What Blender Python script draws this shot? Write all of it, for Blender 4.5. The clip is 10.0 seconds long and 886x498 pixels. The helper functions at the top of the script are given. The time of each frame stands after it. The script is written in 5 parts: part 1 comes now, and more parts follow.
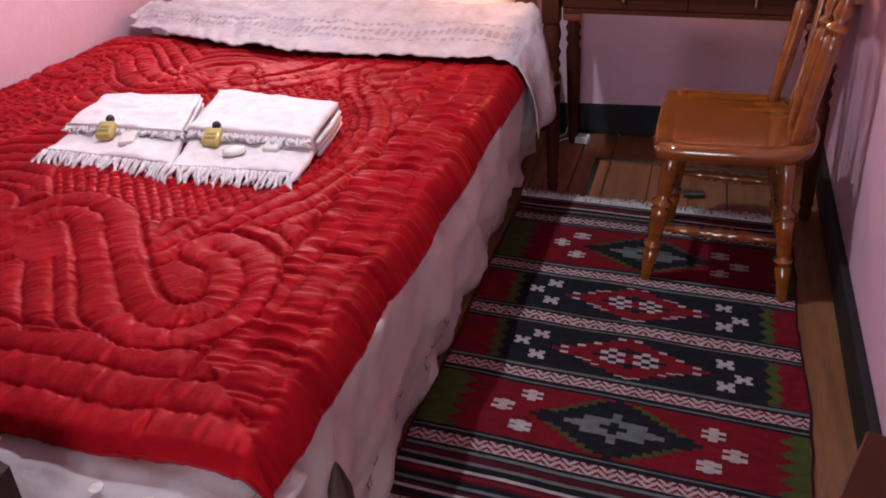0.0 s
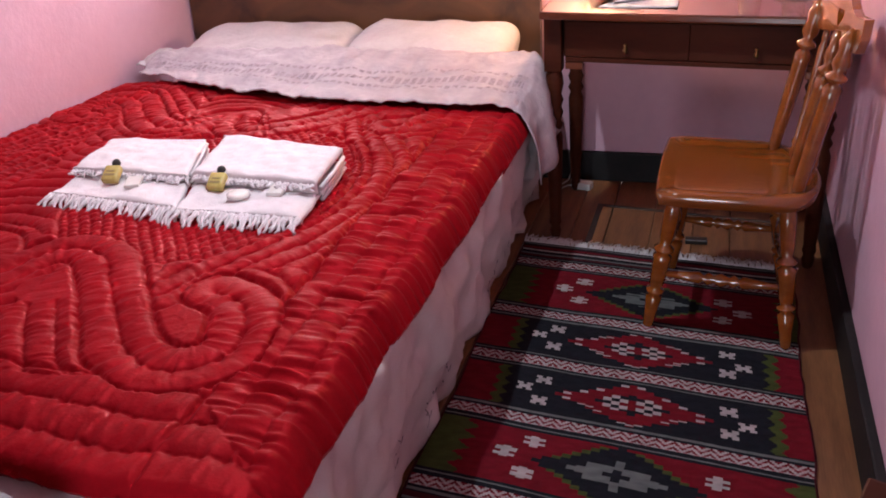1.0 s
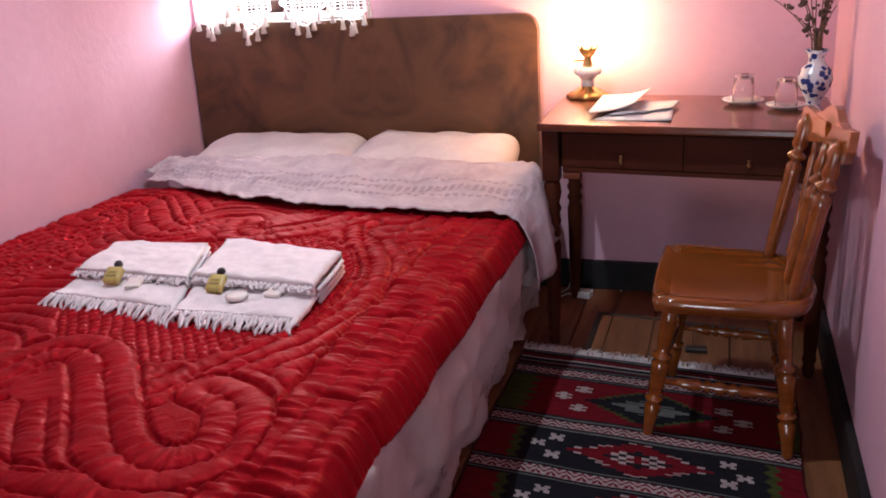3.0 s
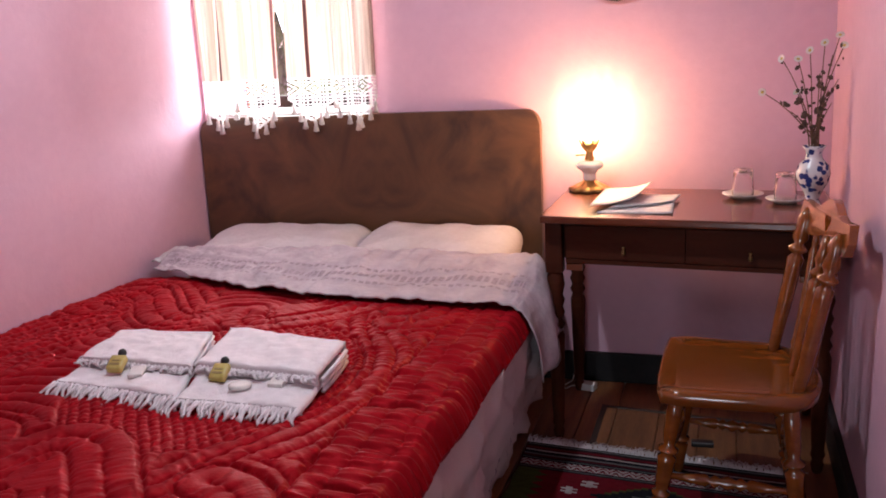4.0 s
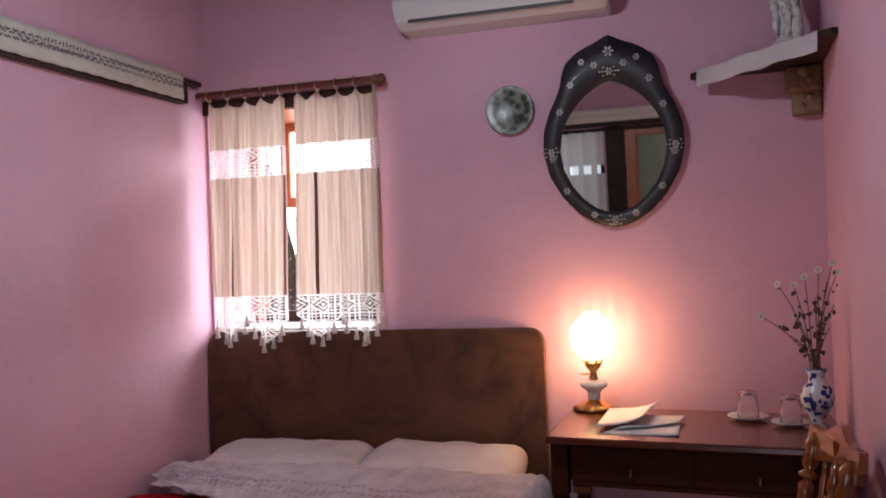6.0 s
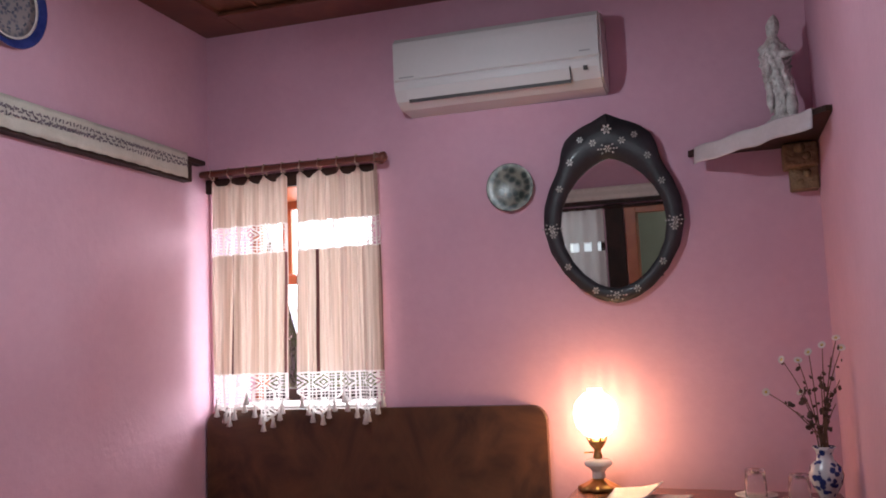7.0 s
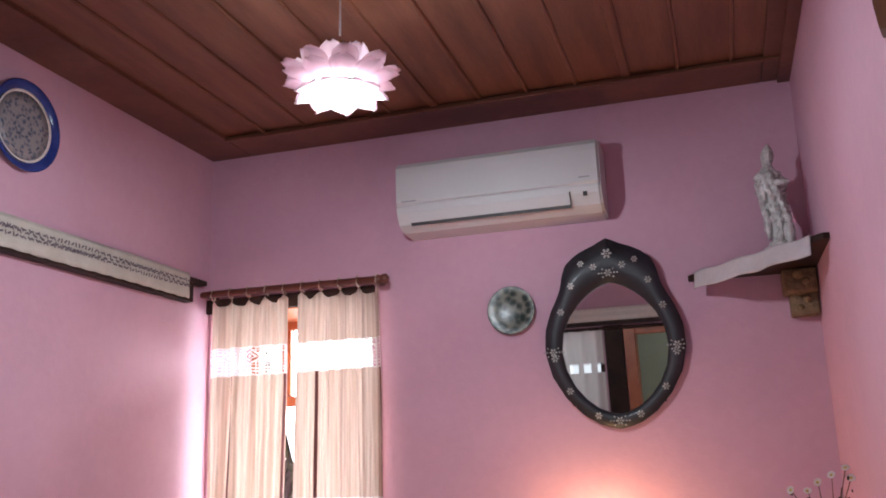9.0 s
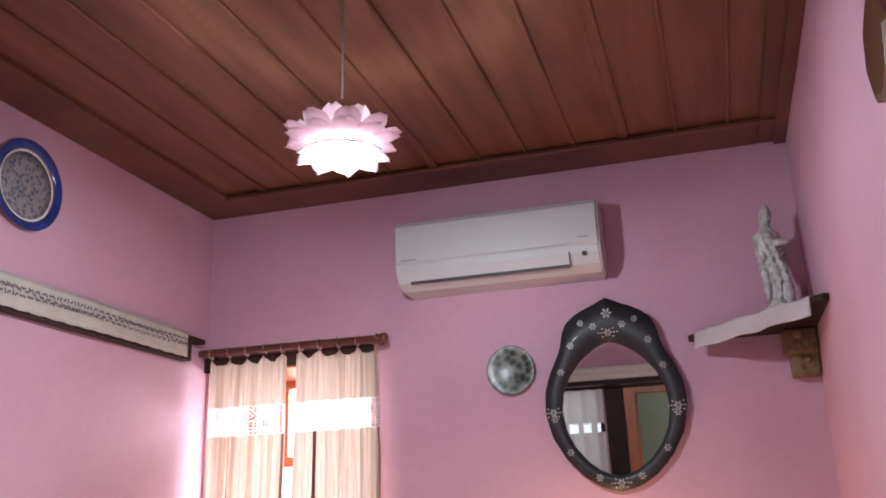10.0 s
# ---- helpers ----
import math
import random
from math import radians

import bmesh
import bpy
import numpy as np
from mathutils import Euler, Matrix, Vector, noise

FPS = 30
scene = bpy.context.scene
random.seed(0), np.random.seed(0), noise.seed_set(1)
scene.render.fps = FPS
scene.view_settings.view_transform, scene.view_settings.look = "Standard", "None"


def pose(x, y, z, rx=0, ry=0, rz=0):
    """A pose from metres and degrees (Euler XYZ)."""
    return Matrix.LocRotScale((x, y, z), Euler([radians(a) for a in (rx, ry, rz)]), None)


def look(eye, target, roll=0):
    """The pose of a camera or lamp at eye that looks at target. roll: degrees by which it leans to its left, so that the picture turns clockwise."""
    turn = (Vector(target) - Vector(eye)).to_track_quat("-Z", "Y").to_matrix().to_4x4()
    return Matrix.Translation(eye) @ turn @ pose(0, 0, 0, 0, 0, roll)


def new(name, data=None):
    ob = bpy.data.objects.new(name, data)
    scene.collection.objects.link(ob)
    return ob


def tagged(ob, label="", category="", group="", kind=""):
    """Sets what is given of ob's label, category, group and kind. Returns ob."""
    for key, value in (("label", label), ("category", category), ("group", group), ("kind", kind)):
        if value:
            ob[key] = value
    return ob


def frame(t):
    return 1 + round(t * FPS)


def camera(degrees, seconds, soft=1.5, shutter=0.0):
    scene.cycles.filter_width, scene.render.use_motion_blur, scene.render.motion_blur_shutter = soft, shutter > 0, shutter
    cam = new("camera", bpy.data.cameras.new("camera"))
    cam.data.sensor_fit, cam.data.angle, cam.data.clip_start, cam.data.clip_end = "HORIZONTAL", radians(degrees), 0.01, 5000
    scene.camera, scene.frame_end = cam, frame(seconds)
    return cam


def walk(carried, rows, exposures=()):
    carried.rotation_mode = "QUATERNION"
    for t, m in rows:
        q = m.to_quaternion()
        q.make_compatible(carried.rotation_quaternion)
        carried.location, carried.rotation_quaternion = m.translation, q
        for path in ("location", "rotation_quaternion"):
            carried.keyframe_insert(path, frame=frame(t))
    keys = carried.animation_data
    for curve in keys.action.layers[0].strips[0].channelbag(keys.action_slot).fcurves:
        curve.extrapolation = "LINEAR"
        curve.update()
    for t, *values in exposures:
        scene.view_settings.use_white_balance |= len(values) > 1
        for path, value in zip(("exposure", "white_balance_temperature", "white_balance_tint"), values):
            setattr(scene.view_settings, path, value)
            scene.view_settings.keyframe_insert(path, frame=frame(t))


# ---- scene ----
cam = camera(52.81, 10.0, 1.8)
# time, eye, target, lean
PATH = [
    (0.0, (-0.020, 0.045, 1.312), (-0.8437, 2.5436, -0.1304), -4.23),
    (0.5, (-0.018, 0.042, 1.311), (-0.8533, 2.5733, -0.0660), -4.06),
    (1.0, (-0.014, 0.041, 1.311), (-0.8631, 2.6063, 0.0074), -3.95),
    (1.5, (-0.010, 0.039, 1.311), (-0.8694, 2.6350, 0.0780), -3.84),
    (2.0, (-0.001, 0.035, 1.306), (-0.8718, 2.6675, 0.1607), -3.73),
    (3.5, (0.014, 0.021, 1.296), (-0.8856, 2.7613, 0.4704), -3.16),
    (4.0, (0.012, 0.013, 1.297), (-0.8956, 2.7963, 0.6392), -2.99),
    (4.5, (0.016, 0.001, 1.302), (-0.8975, 2.8183, 0.8254), -2.77),
    (5.0, (0.018, -0.012, 1.309), (-0.8966, 2.8282, 1.0009), -2.56),
    (5.5, (0.012, -0.014, 1.318), (-0.8990, 2.8409, 1.1705), -2.37),
    (6.0, (0.010, -0.024, 1.326), (-0.8940, 2.8365, 1.3666), -2.15),
    (7.5, (0.005, -0.025, 1.314), (-0.8782, 2.8127, 1.7205), -2.33),
    (8.0, (-0.002, -0.028, 1.323), (-0.8726, 2.7971, 1.8341), -2.14),
    (8.5, (0.000, -0.033, 1.327), (-0.8633, 2.7769, 1.9233), -2.07),
    (9.0, (-0.004, -0.034, 1.335), (-0.8543, 2.7586, 2.0279), -1.98),
    (9.5, (-0.007, -0.035, 1.339), (-0.8436, 2.7369, 2.1252), -1.95),
    (10.0, (-0.007, -0.041, 1.343), (-0.8308, 2.7072, 2.2195), -1.92),
]
EXPOSURES = [(0.0, 0.52), (3.5, 0.0), (4.5, -0.50), (5.5, -1.22), (7.5, -1.10), (8.5, -0.95), (10.0, -0.60)]
walk(cam, [(t, look(e, g, lean)) for t, e, g, lean in PATH], EXPOSURES)

# ---- light ----
world = bpy.data.worlds.new("sky")
scene.world = world
world.use_nodes = True
wn = world.node_tree
sky = wn.nodes.new("ShaderNodeTexSky")
sky.sky_type, sky.sun_disc = "NISHITA", False
sky.sun_elevation, sky.sun_rotation = radians(42), radians(20)
wn.links.new(sky.outputs[0], wn.nodes["Background"].inputs[0])
wn.nodes["Background"].inputs[1].default_value = 0.28

# the room: back wall, left and right walls, ceiling
XL, XR, YB, YF, ZC = -2.10, 0.35, 3.33, -0.75, 2.696


def area(name, eye, target, watts, sx, sy, colour):
    l = bpy.data.lights.new(name, "AREA")
    l.shape, l.size, l.size_y, l.energy, l.color = "RECTANGLE", sx, sy, watts, colour
    o = new(name, l)
    o.matrix_world = look(eye, target)
    return o


def bulb(name, at, watts, colour, radius):
    l = bpy.data.lights.new(name, "POINT")
    l.energy, l.color, l.shadow_soft_size = watts, colour, radius
    o = new(name, l)
    o.location = at
    return o


area("daylight_back_window", (-1.66, 4.70, 2.05), (-1.78, 3.3, 1.40), 420, 1.9, 1.6, (0.90, 0.92, 1.0))
area("daylight_rear_window", (-1.26, YF - 0.12, 1.45), (-1.1, 1.5, 0.9), 4, 0.66, 1.0, (0.80, 0.88, 1.0))
# unseen fill lamp low behind the doorway, added to brighten the lower room
area("hall_low_fill", (-0.35, YF - 0.3, 0.52), (0.0, 2.0, 0.55), 22, 0.75, 0.85, (0.80, 0.87, 1.0))
# added lamp without a fixture, brightens the hall that the mirror shows
area("hall_upper_fill", (0.1, YF - 1.0, 2.58), (0.1, YF - 0.95, 0.0), 14, 0.5, 0.5, (0.95, 0.97, 1.0))
bulb("pendant_bulb_light", (-0.842, 1.885, 2.205), 33, (0.80, 0.90, 1.0), 0.025)
bulb("pendant_bulb_upper_light", (-0.842, 1.885, 2.252), 36, (0.80, 0.90, 1.0), 0.02)
bulb("desk_lamp_light", (-0.458, 3.19, 1.000), 11.5, (1.0, 0.56, 0.27), 0.016)


# ---- materials ----
def nodes(name):
    m = bpy.data.materials.new(name)
    m.use_nodes = True
    return m, m.node_tree.nodes, m.node_tree.links, m.node_tree.nodes["Principled BSDF"]


def surface(name, c1, c2, scale=8.0, rough=0.6, bump=0.1, fine=60.0, stretch=(1, 1, 1), metal=0.0, coat=0.0, island=0.0, sheen=0.0, dist=0.01, spec=0.5, tint=None, sheen_tint=None):
    """Two-scale noise colour between c1 and c2, with fine bump."""
    m, n, l, b = nodes(name)
    tc = n.new("ShaderNodeTexCoord")
    mp = n.new("ShaderNodeMapping")
    mp.inputs["Scale"].default_value = stretch
    l.new(tc.outputs["Object"], mp.inputs[0])
    a = n.new("ShaderNodeTexNoise")
    a.inputs["Scale"].default_value, a.inputs["Detail"].default_value = scale, 5
    f = n.new("ShaderNodeTexNoise")
    f.inputs["Scale"].default_value, f.inputs["Detail"].default_value = fine, 3
    l.new(mp.outputs[0], a.inputs["Vector"])
    l.new(mp.outputs[0], f.inputs["Vector"])
    mixf = n.new("ShaderNodeMath")
    mixf.operation = "MULTIPLY_ADD"
    l.new(f.outputs["Fac"], mixf.inputs[0])
    mixf.inputs[1].default_value = 0.35
    l.new(a.outputs["Fac"], mixf.inputs[2])
    ramp = n.new("ShaderNodeValToRGB")
    ramp.color_ramp.elements[0].position, ramp.color_ramp.elements[1].position = 0.45, 0.9
    ramp.color_ramp.elements[0].color, ramp.color_ramp.elements[1].color = (*c1, 1), (*c2, 1)
    l.new(mixf.outputs[0], ramp.inputs[0])
    out = ramp.outputs[0]
    if island:
        g = n.new("ShaderNodeObjectInfo")
        hs = n.new("ShaderNodeHueSaturation")
        mm = n.new("ShaderNodeMapRange")
        mm.inputs["To Min"].default_value, mm.inputs["To Max"].default_value = 1 - island, 1 + island
        l.new(g.outputs["Random"], mm.inputs["Value"])
        l.new(mm.outputs[0], hs.inputs["Value"])
        l.new(out, hs.inputs["Color"])
        out = hs.outputs[0]
    l.new(out, b.inputs["Base Color"])
    b.inputs["Roughness"].default_value, b.inputs["Metallic"].default_value = rough, metal
    b.inputs["Coat Weight"].default_value, b.inputs["Coat Roughness"].default_value = coat, 0.12
    b.inputs["Sheen Weight"].default_value, b.inputs["Specular IOR Level"].default_value = sheen, spec
    if sheen_tint:
        b.inputs["Sheen Tint"].default_value, b.inputs["Sheen Roughness"].default_value = (*sheen_tint, 1), 0.35
    if tint:
        b.inputs["Specular Tint"].default_value = (*tint, 1)
    bp = n.new("ShaderNodeBump")
    bp.inputs["Strength"].default_value, bp.inputs["Distance"].default_value = bump, dist
    l.new(f.outputs["Fac"], bp.inputs["Height"])
    l.new(bp.outputs[0], b.inputs["Normal"])
    return m


def cloth(name, c, through_light=0.4, scale=400.0, slub=1.0):
    """Thin woven cloth that lets light through."""
    m, n, l, b = nodes(name)
    out = n["Material Output"]
    b.inputs["Base Color"].default_value = (*c, 1)
    b.inputs["Roughness"].default_value = 0.9
    tr = n.new("ShaderNodeBsdfTranslucent")
    tc = n.new("ShaderNodeTexCoord")
    nz = n.new("ShaderNodeTexNoise")
    nz.inputs["Scale"].default_value = scale
    mp = n.new("ShaderNodeMapping")
    mp.inputs["Scale"].default_value = (1, 1, slub)
    l.new(tc.outputs["Object"], mp.inputs[0])
    l.new(mp.outputs[0], nz.inputs["Vector"])
    ramp = n.new("ShaderNodeValToRGB")
    if slub < 1:
        nz.inputs["Detail"].default_value = 5
        ramp.color_ramp.elements[0].position, ramp.color_ramp.elements[1].position = 0.32, 0.68
    low = 0.82 if slub == 1 else 0.70
    ramp.color_ramp.elements[0].color = (c[0] * low, c[1] * (low - 0.02), c[2] * (low - 0.04), 1)
    ramp.color_ramp.elements[1].color = (*c, 1)
    l.new(nz.outputs["Fac"], ramp.inputs[0])
    l.new(ramp.outputs[0], tr.inputs["Color"])
    l.new(ramp.outputs[0], b.inputs["Base Color"])
    bp = n.new("ShaderNodeBump")
    bp.inputs["Strength"].default_value, bp.inputs["Distance"].default_value = 0.15, 0.002
    l.new(nz.outputs["Fac"], bp.inputs["Height"])
    l.new(bp.outputs[0], b.inputs["Normal"])
    mx = n.new("ShaderNodeMixShader")
    mx.inputs[0].default_value = through_light
    l.new(b.outputs[0], mx.inputs[1])
    l.new(tr.outputs[0], mx.inputs[2])
    l.new(mx.outputs[0], out.inputs["Surface"])
    return m


def glow(name, c, strength):
    m, n, l, b = nodes(name)
    b.inputs["Base Color"].default_value = (*c, 1)
    b.inputs["Emission Color"].default_value = (*c, 1)
    b.inputs["Emission Strength"].default_value = strength
    return m


def glassy(name, c=(1, 1, 1), rough=0.02):
    m, n, l, b = nodes(name)
    b.inputs["Base Color"].default_value = (*c, 1)
    b.inputs["Transmission Weight"].default_value, b.inputs["Roughness"].default_value = 1.0, rough
    b.inputs["IOR"].default_value = 1.45
    return m


def painted(name, ground, motif, scale, low, high, rough=0.2):
    """Glazed ceramic with brushed blotches."""
    m, n, l, b = nodes(name)
    tc = n.new("ShaderNodeTexCoord")
    v = n.new("ShaderNodeTexVoronoi")
    v.inputs["Scale"].default_value = scale
    nz = n.new("ShaderNodeTexNoise")
    nz.inputs["Scale"].default_value, nz.inputs["Detail"].default_value = scale * 1.4, 4
    l.new(tc.outputs["Object"], v.inputs["Vector"])
    l.new(tc.outputs["Object"], nz.inputs["Vector"])
    ad = n.new("ShaderNodeMath")
    ad.operation = "MULTIPLY_ADD"
    ad.inputs[1].default_value = 0.6
    l.new(nz.outputs["Fac"], ad.inputs[0])
    l.new(v.outputs["Distance"], ad.inputs[2])
    ramp = n.new("ShaderNodeValToRGB")
    ramp.color_ramp.elements[0].position, ramp.color_ramp.elements[1].position = low, high
    ramp.color_ramp.elements[0].color, ramp.color_ramp.elements[1].color = (*motif, 1), (*ground, 1)
    l.new(ad.outputs[0], ramp.inputs[0])
    l.new(ramp.outputs[0], b.inputs["Base Color"])
    b.inputs["Roughness"].default_value = rough
    return m


PINK = surface("pink_wall_paint", (0.565, 0.322, 0.405), (0.635, 0.37, 0.46), 2.2, 0.75, 0.12, 35)
RED_SATIN = surface("red_satin", (0.225, 0.0042, 0.0085), (0.315, 0.0060, 0.0122), 6, 0.46, 0.10, 160, metal=0.15, spec=0.05, tint=(1.0, 0.05, 0.06), sheen=0.04, sheen_tint=(1.0, 0.05, 0.07))
WHITE_COTTON = surface("white_cotton", (0.46, 0.405, 0.415), (0.56, 0.505, 0.515), 9, 0.85, 0.3, 60, dist=0.006)
SHEET = surface("lilac_white_sheet", (0.37, 0.30, 0.33), (0.48, 0.40, 0.425), 14, 0.85, 0.4, 60, dist=0.008)
LINEN = surface("unbleached_linen", (0.46, 0.42, 0.36), (0.56, 0.52, 0.46), 14, 0.9, 0.3, 150)
CREAM_LACE = surface("cream_lace", (0.68, 0.62, 0.54), (0.8, 0.76, 0.7), 40, 0.9, 0.3, 200)
VALANCE = cloth("valance_cotton", (0.60, 0.51, 0.505), 0.15)
WALNUT = surface("walnut_veneer", (0.050, 0.020, 0.009), (0.150, 0.066, 0.028), 3.5, 0.32, 0.03, 30, (1.6, 1, 0.7), coat=0.3)
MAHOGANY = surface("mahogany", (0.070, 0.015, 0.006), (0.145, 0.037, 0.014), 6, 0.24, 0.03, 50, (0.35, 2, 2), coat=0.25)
# mahogany darkened for the shade on the desk's front and legs; also the cabinet
SHADEDWOOD = surface("shaded_mahogany", (0.036, 0.0075, 0.004), (0.066, 0.016, 0.007), 6, 0.55, 0.05, 50, (0.35, 2, 2), spec=0.08)
# darker, rougher brass for the drawer pulls
DULLBRASS = surface("dark_brass", (0.16, 0.085, 0.035), (0.26, 0.15, 0.06), 30, 0.45, 0.1, metal=1.0)
HONEY = surface("honey_pine_varnish", (0.165, 0.040, 0.006), (0.26, 0.070, 0.012), 9, 0.2, 0.03, 50, (0.5, 3, 3), coat=0.8)
FLOORWOOD = surface("floor_pine", (0.118, 0.043, 0.016), (0.245, 0.102, 0.042), 5, 0.45, 0.08, 40, (6, 0.5, 1), island=0.18)
INLAY = surface("dark_floor_inlay", (0.015, 0.010, 0.008), (0.03, 0.02, 0.015), 8, 0.5, 0.1)
CEILWOOD = surface("ceiling_pine_stain", (0.140, 0.050, 0.026), (0.245, 0.098, 0.053), 3, 0.5, 0.06, 30, (5, 0.5, 1))
CEILDARK = surface("ceiling_trim_stain", (0.105, 0.035, 0.019), (0.180, 0.066, 0.036), 4, 0.45, 0.05, 30, (1, 1, 1))
SKIRT = surface("black_skirting_paint", (0.010, 0.009, 0.010), (0.022, 0.018, 0.018), 6, 0.6, 0.1, spec=0.2)
RODWOOD = surface("red_brown_rod_wood", (0.09, 0.022, 0.012), (0.16, 0.045, 0.025), 10, 0.35, 0.05)
DARKWOOD = surface("dark_stained_wood", (0.018, 0.008, 0.006), (0.04, 0.018, 0.012), 8, 0.6, 0.1, spec=0.25)
ORANGEWOOD = surface("orange_window_wood", (0.32, 0.075, 0.018), (0.45, 0.13, 0.035), 8, 0.4, 0.05)
PLASTIC = surface("white_plastic", (0.55, 0.54, 0.53), (0.59, 0.58, 0.57), 3, 0.38, 0.02)
GREYPLASTIC = surface("grey_plastic", (0.03, 0.03, 0.03), (0.05, 0.05, 0.05), 3, 0.5, 0.02)
BRASS = surface("aged_brass", (0.45, 0.27, 0.09), (0.62, 0.40, 0.15), 30, 0.3, 0.1, metal=1.0)
PORCELAIN = surface("white_porcelain", (0.66, 0.60, 0.56), (0.8, 0.76, 0.72), 30, 0.18, 0.02)
STATUE = surface("grey_white_porcelain", (0.34, 0.32, 0.30), (0.74, 0.71, 0.68), 38, 0.3, 0.3, 120)
BLUEWHITE = painted("blue_white_glaze", (0.56, 0.56, 0.58), (0.02, 0.035, 0.15), 48, 0.72, 0.80)
GREENPLATE = painted("green_painted_glaze", (0.20, 0.20, 0.16), (0.010, 0.022, 0.018), 34, 0.55, 1.0, 0.3)
PLATECENTRE = painted("grey_blue_painted_glaze", (0.30, 0.27, 0.27), (0.07, 0.09, 0.15), 60, 0.45, 0.85, 0.3)
BLUEGLAZE = surface("cobalt_glaze", (0.02, 0.035, 0.17), (0.035, 0.06, 0.25), 20, 0.2, 0.02)
EBONY = surface("ebony_frame", (0.010, 0.010, 0.013), (0.026, 0.024, 0.030), 10, 0.5, 0.12, coat=0.05)
PEARL = surface("mother_of_pearl", (0.30, 0.29, 0.27), (0.48, 0.46, 0.43), 60, 0.25, 0.02)
PAPER = surface("magazine_paper", (0.72, 0.68, 0.64), (0.82, 0.79, 0.75), 7, 0.5, 0.02)
PAPERCOLD = surface("printed_paper", (0.42, 0.44, 0.46), (0.72, 0.72, 0.70), 16, 0.4, 0.02)
STEM = surface("dried_stem", (0.10, 0.05, 0.03), (0.16, 0.09, 0.05), 30, 0.8, 0.1)
DRYLEAF = surface("dried_leaf", (0.05, 0.03, 0.02), (0.10, 0.06, 0.045), 30, 0.9, 0.1)
PETAL = surface("white_petal", (0.48, 0.43, 0.40), (0.62, 0.57, 0.54), 30, 0.8, 0.1)
YELLOWSOAP = surface("olive_yellow_liquid_plastic", (0.44, 0.34, 0.09), (0.58, 0.47, 0.16), 30, 0.2, 0.02)
BLACK = surface("black_plastic", (0.008, 0.008, 0.009), (0.015, 0.014, 0.014), 10, 0.3, 0.02)
TOWEL = surface("white_woven_towel", (0.70, 0.62, 0.635), (0.82, 0.74, 0.755), 30, 0.95, 0.5, 260, dist=0.004)
CURTAIN = cloth("cream_linen_curtain", (0.68, 0.535, 0.44), 0.25, 90.0, 0.025)
STRIPE = cloth("brown_ribbon", (0.20, 0.075, 0.075), 0.2)
LACE = cloth("white_crochet", (0.82, 0.78, 0.75), 0.35)
FOLIAGE = surface("garden_leaf", (0.09, 0.12, 0.02), (0.16, 0.20, 0.04), 5, 0.7, 0.1)
GROUND = surface("garden_ground", (0.12, 0.11, 0.08), (0.2, 0.18, 0.14), 3, 0.9, 0.2)
GREENWALL = surface("pale_green_wall_paint", (0.30, 0.34, 0.27), (0.36, 0.40, 0.32), 3, 0.8, 0.1)
CORBEL = surface("carved_ochre_wood", (0.13, 0.075, 0.035), (0.24, 0.15, 0.075), 40, 0.6, 0.5, 90)
BULB = glow("lit_bulb", (0.86, 0.94, 1.0), 40)
SHADEGLOW = glow("lit_opal_glass", (1.0, 0.72, 0.42), 13)
WINGLASS = glassy("window_glass")
CUPGLASS = glassy("pressed_glass", (0.97, 0.95, 0.95), 0.22)

MIRROR, _n, _l, _b = nodes("silvered_mirror")
_b.inputs["Base Color"].default_value, _b.inputs["Metallic"].default_value, _b.inputs["Roughness"].default_value = (0.86, 0.87, 0.86, 1), 1.0, 0.015

# petals of the pendant: pale pink pressed glass that glows as light passes
PETALGLASS, _n, _l, _b = nodes("pink_white_petal_glass")
_b.inputs["Base Color"].default_value, _b.inputs["Roughness"].default_value = (0.97, 0.84, 0.88, 1), 0.25
_t = _n.new("ShaderNodeBsdfTranslucent")
_t.inputs["Color"].default_value = (1.0, 0.90, 0.93, 1)
_m = _n.new("ShaderNodeMixShader")
_m.inputs[0].default_value = 0.82
_l.new(_b.outputs[0], _m.inputs[1])
_l.new(_t.outputs[0], _m.inputs[2])
_l.new(_m.outputs[0], _n["Material Output"].inputs["Surface"])


# ---- builders ----
def mesh_of(name, bm, material, smooth=False):
    me = bpy.data.meshes.new(name)
    bmesh.ops.recalc_face_normals(bm, faces=bm.faces)
    if smooth:
        for f in bm.faces:
            f.smooth = True
    bm.to_mesh(me)
    bm.free()
    for m in material if isinstance(material, (list, tuple)) else (material,):
        me.materials.append(m)
    return me


def thing(name, at, label, category, group="", kind="", bm=None, material=None, smooth=False):
    """A top-level thing: an Empty at its base, or one mesh given in world places."""
    ob = new(name, mesh_of(name, bm, material, smooth) if bm else None)
    ob.matrix_world = pose(*at)
    if bm:
        ob.data.transform(pose(*at).inverted())
    else:
        ob.empty_display_size = 0.05
    return tagged(ob, label, category, group, kind)


def part(name, bm, material, parent, label="", smooth=False):
    """A part, given in world places."""
    ob = new(name, mesh_of(name, bm, material, smooth))
    ob.parent = parent
    top = parent
    m = parent.matrix_basis.copy()
    while top.parent:
        top = top.parent
        m = top.matrix_basis @ m
    ob.data.transform(m.inverted())
    return tagged(ob, label)


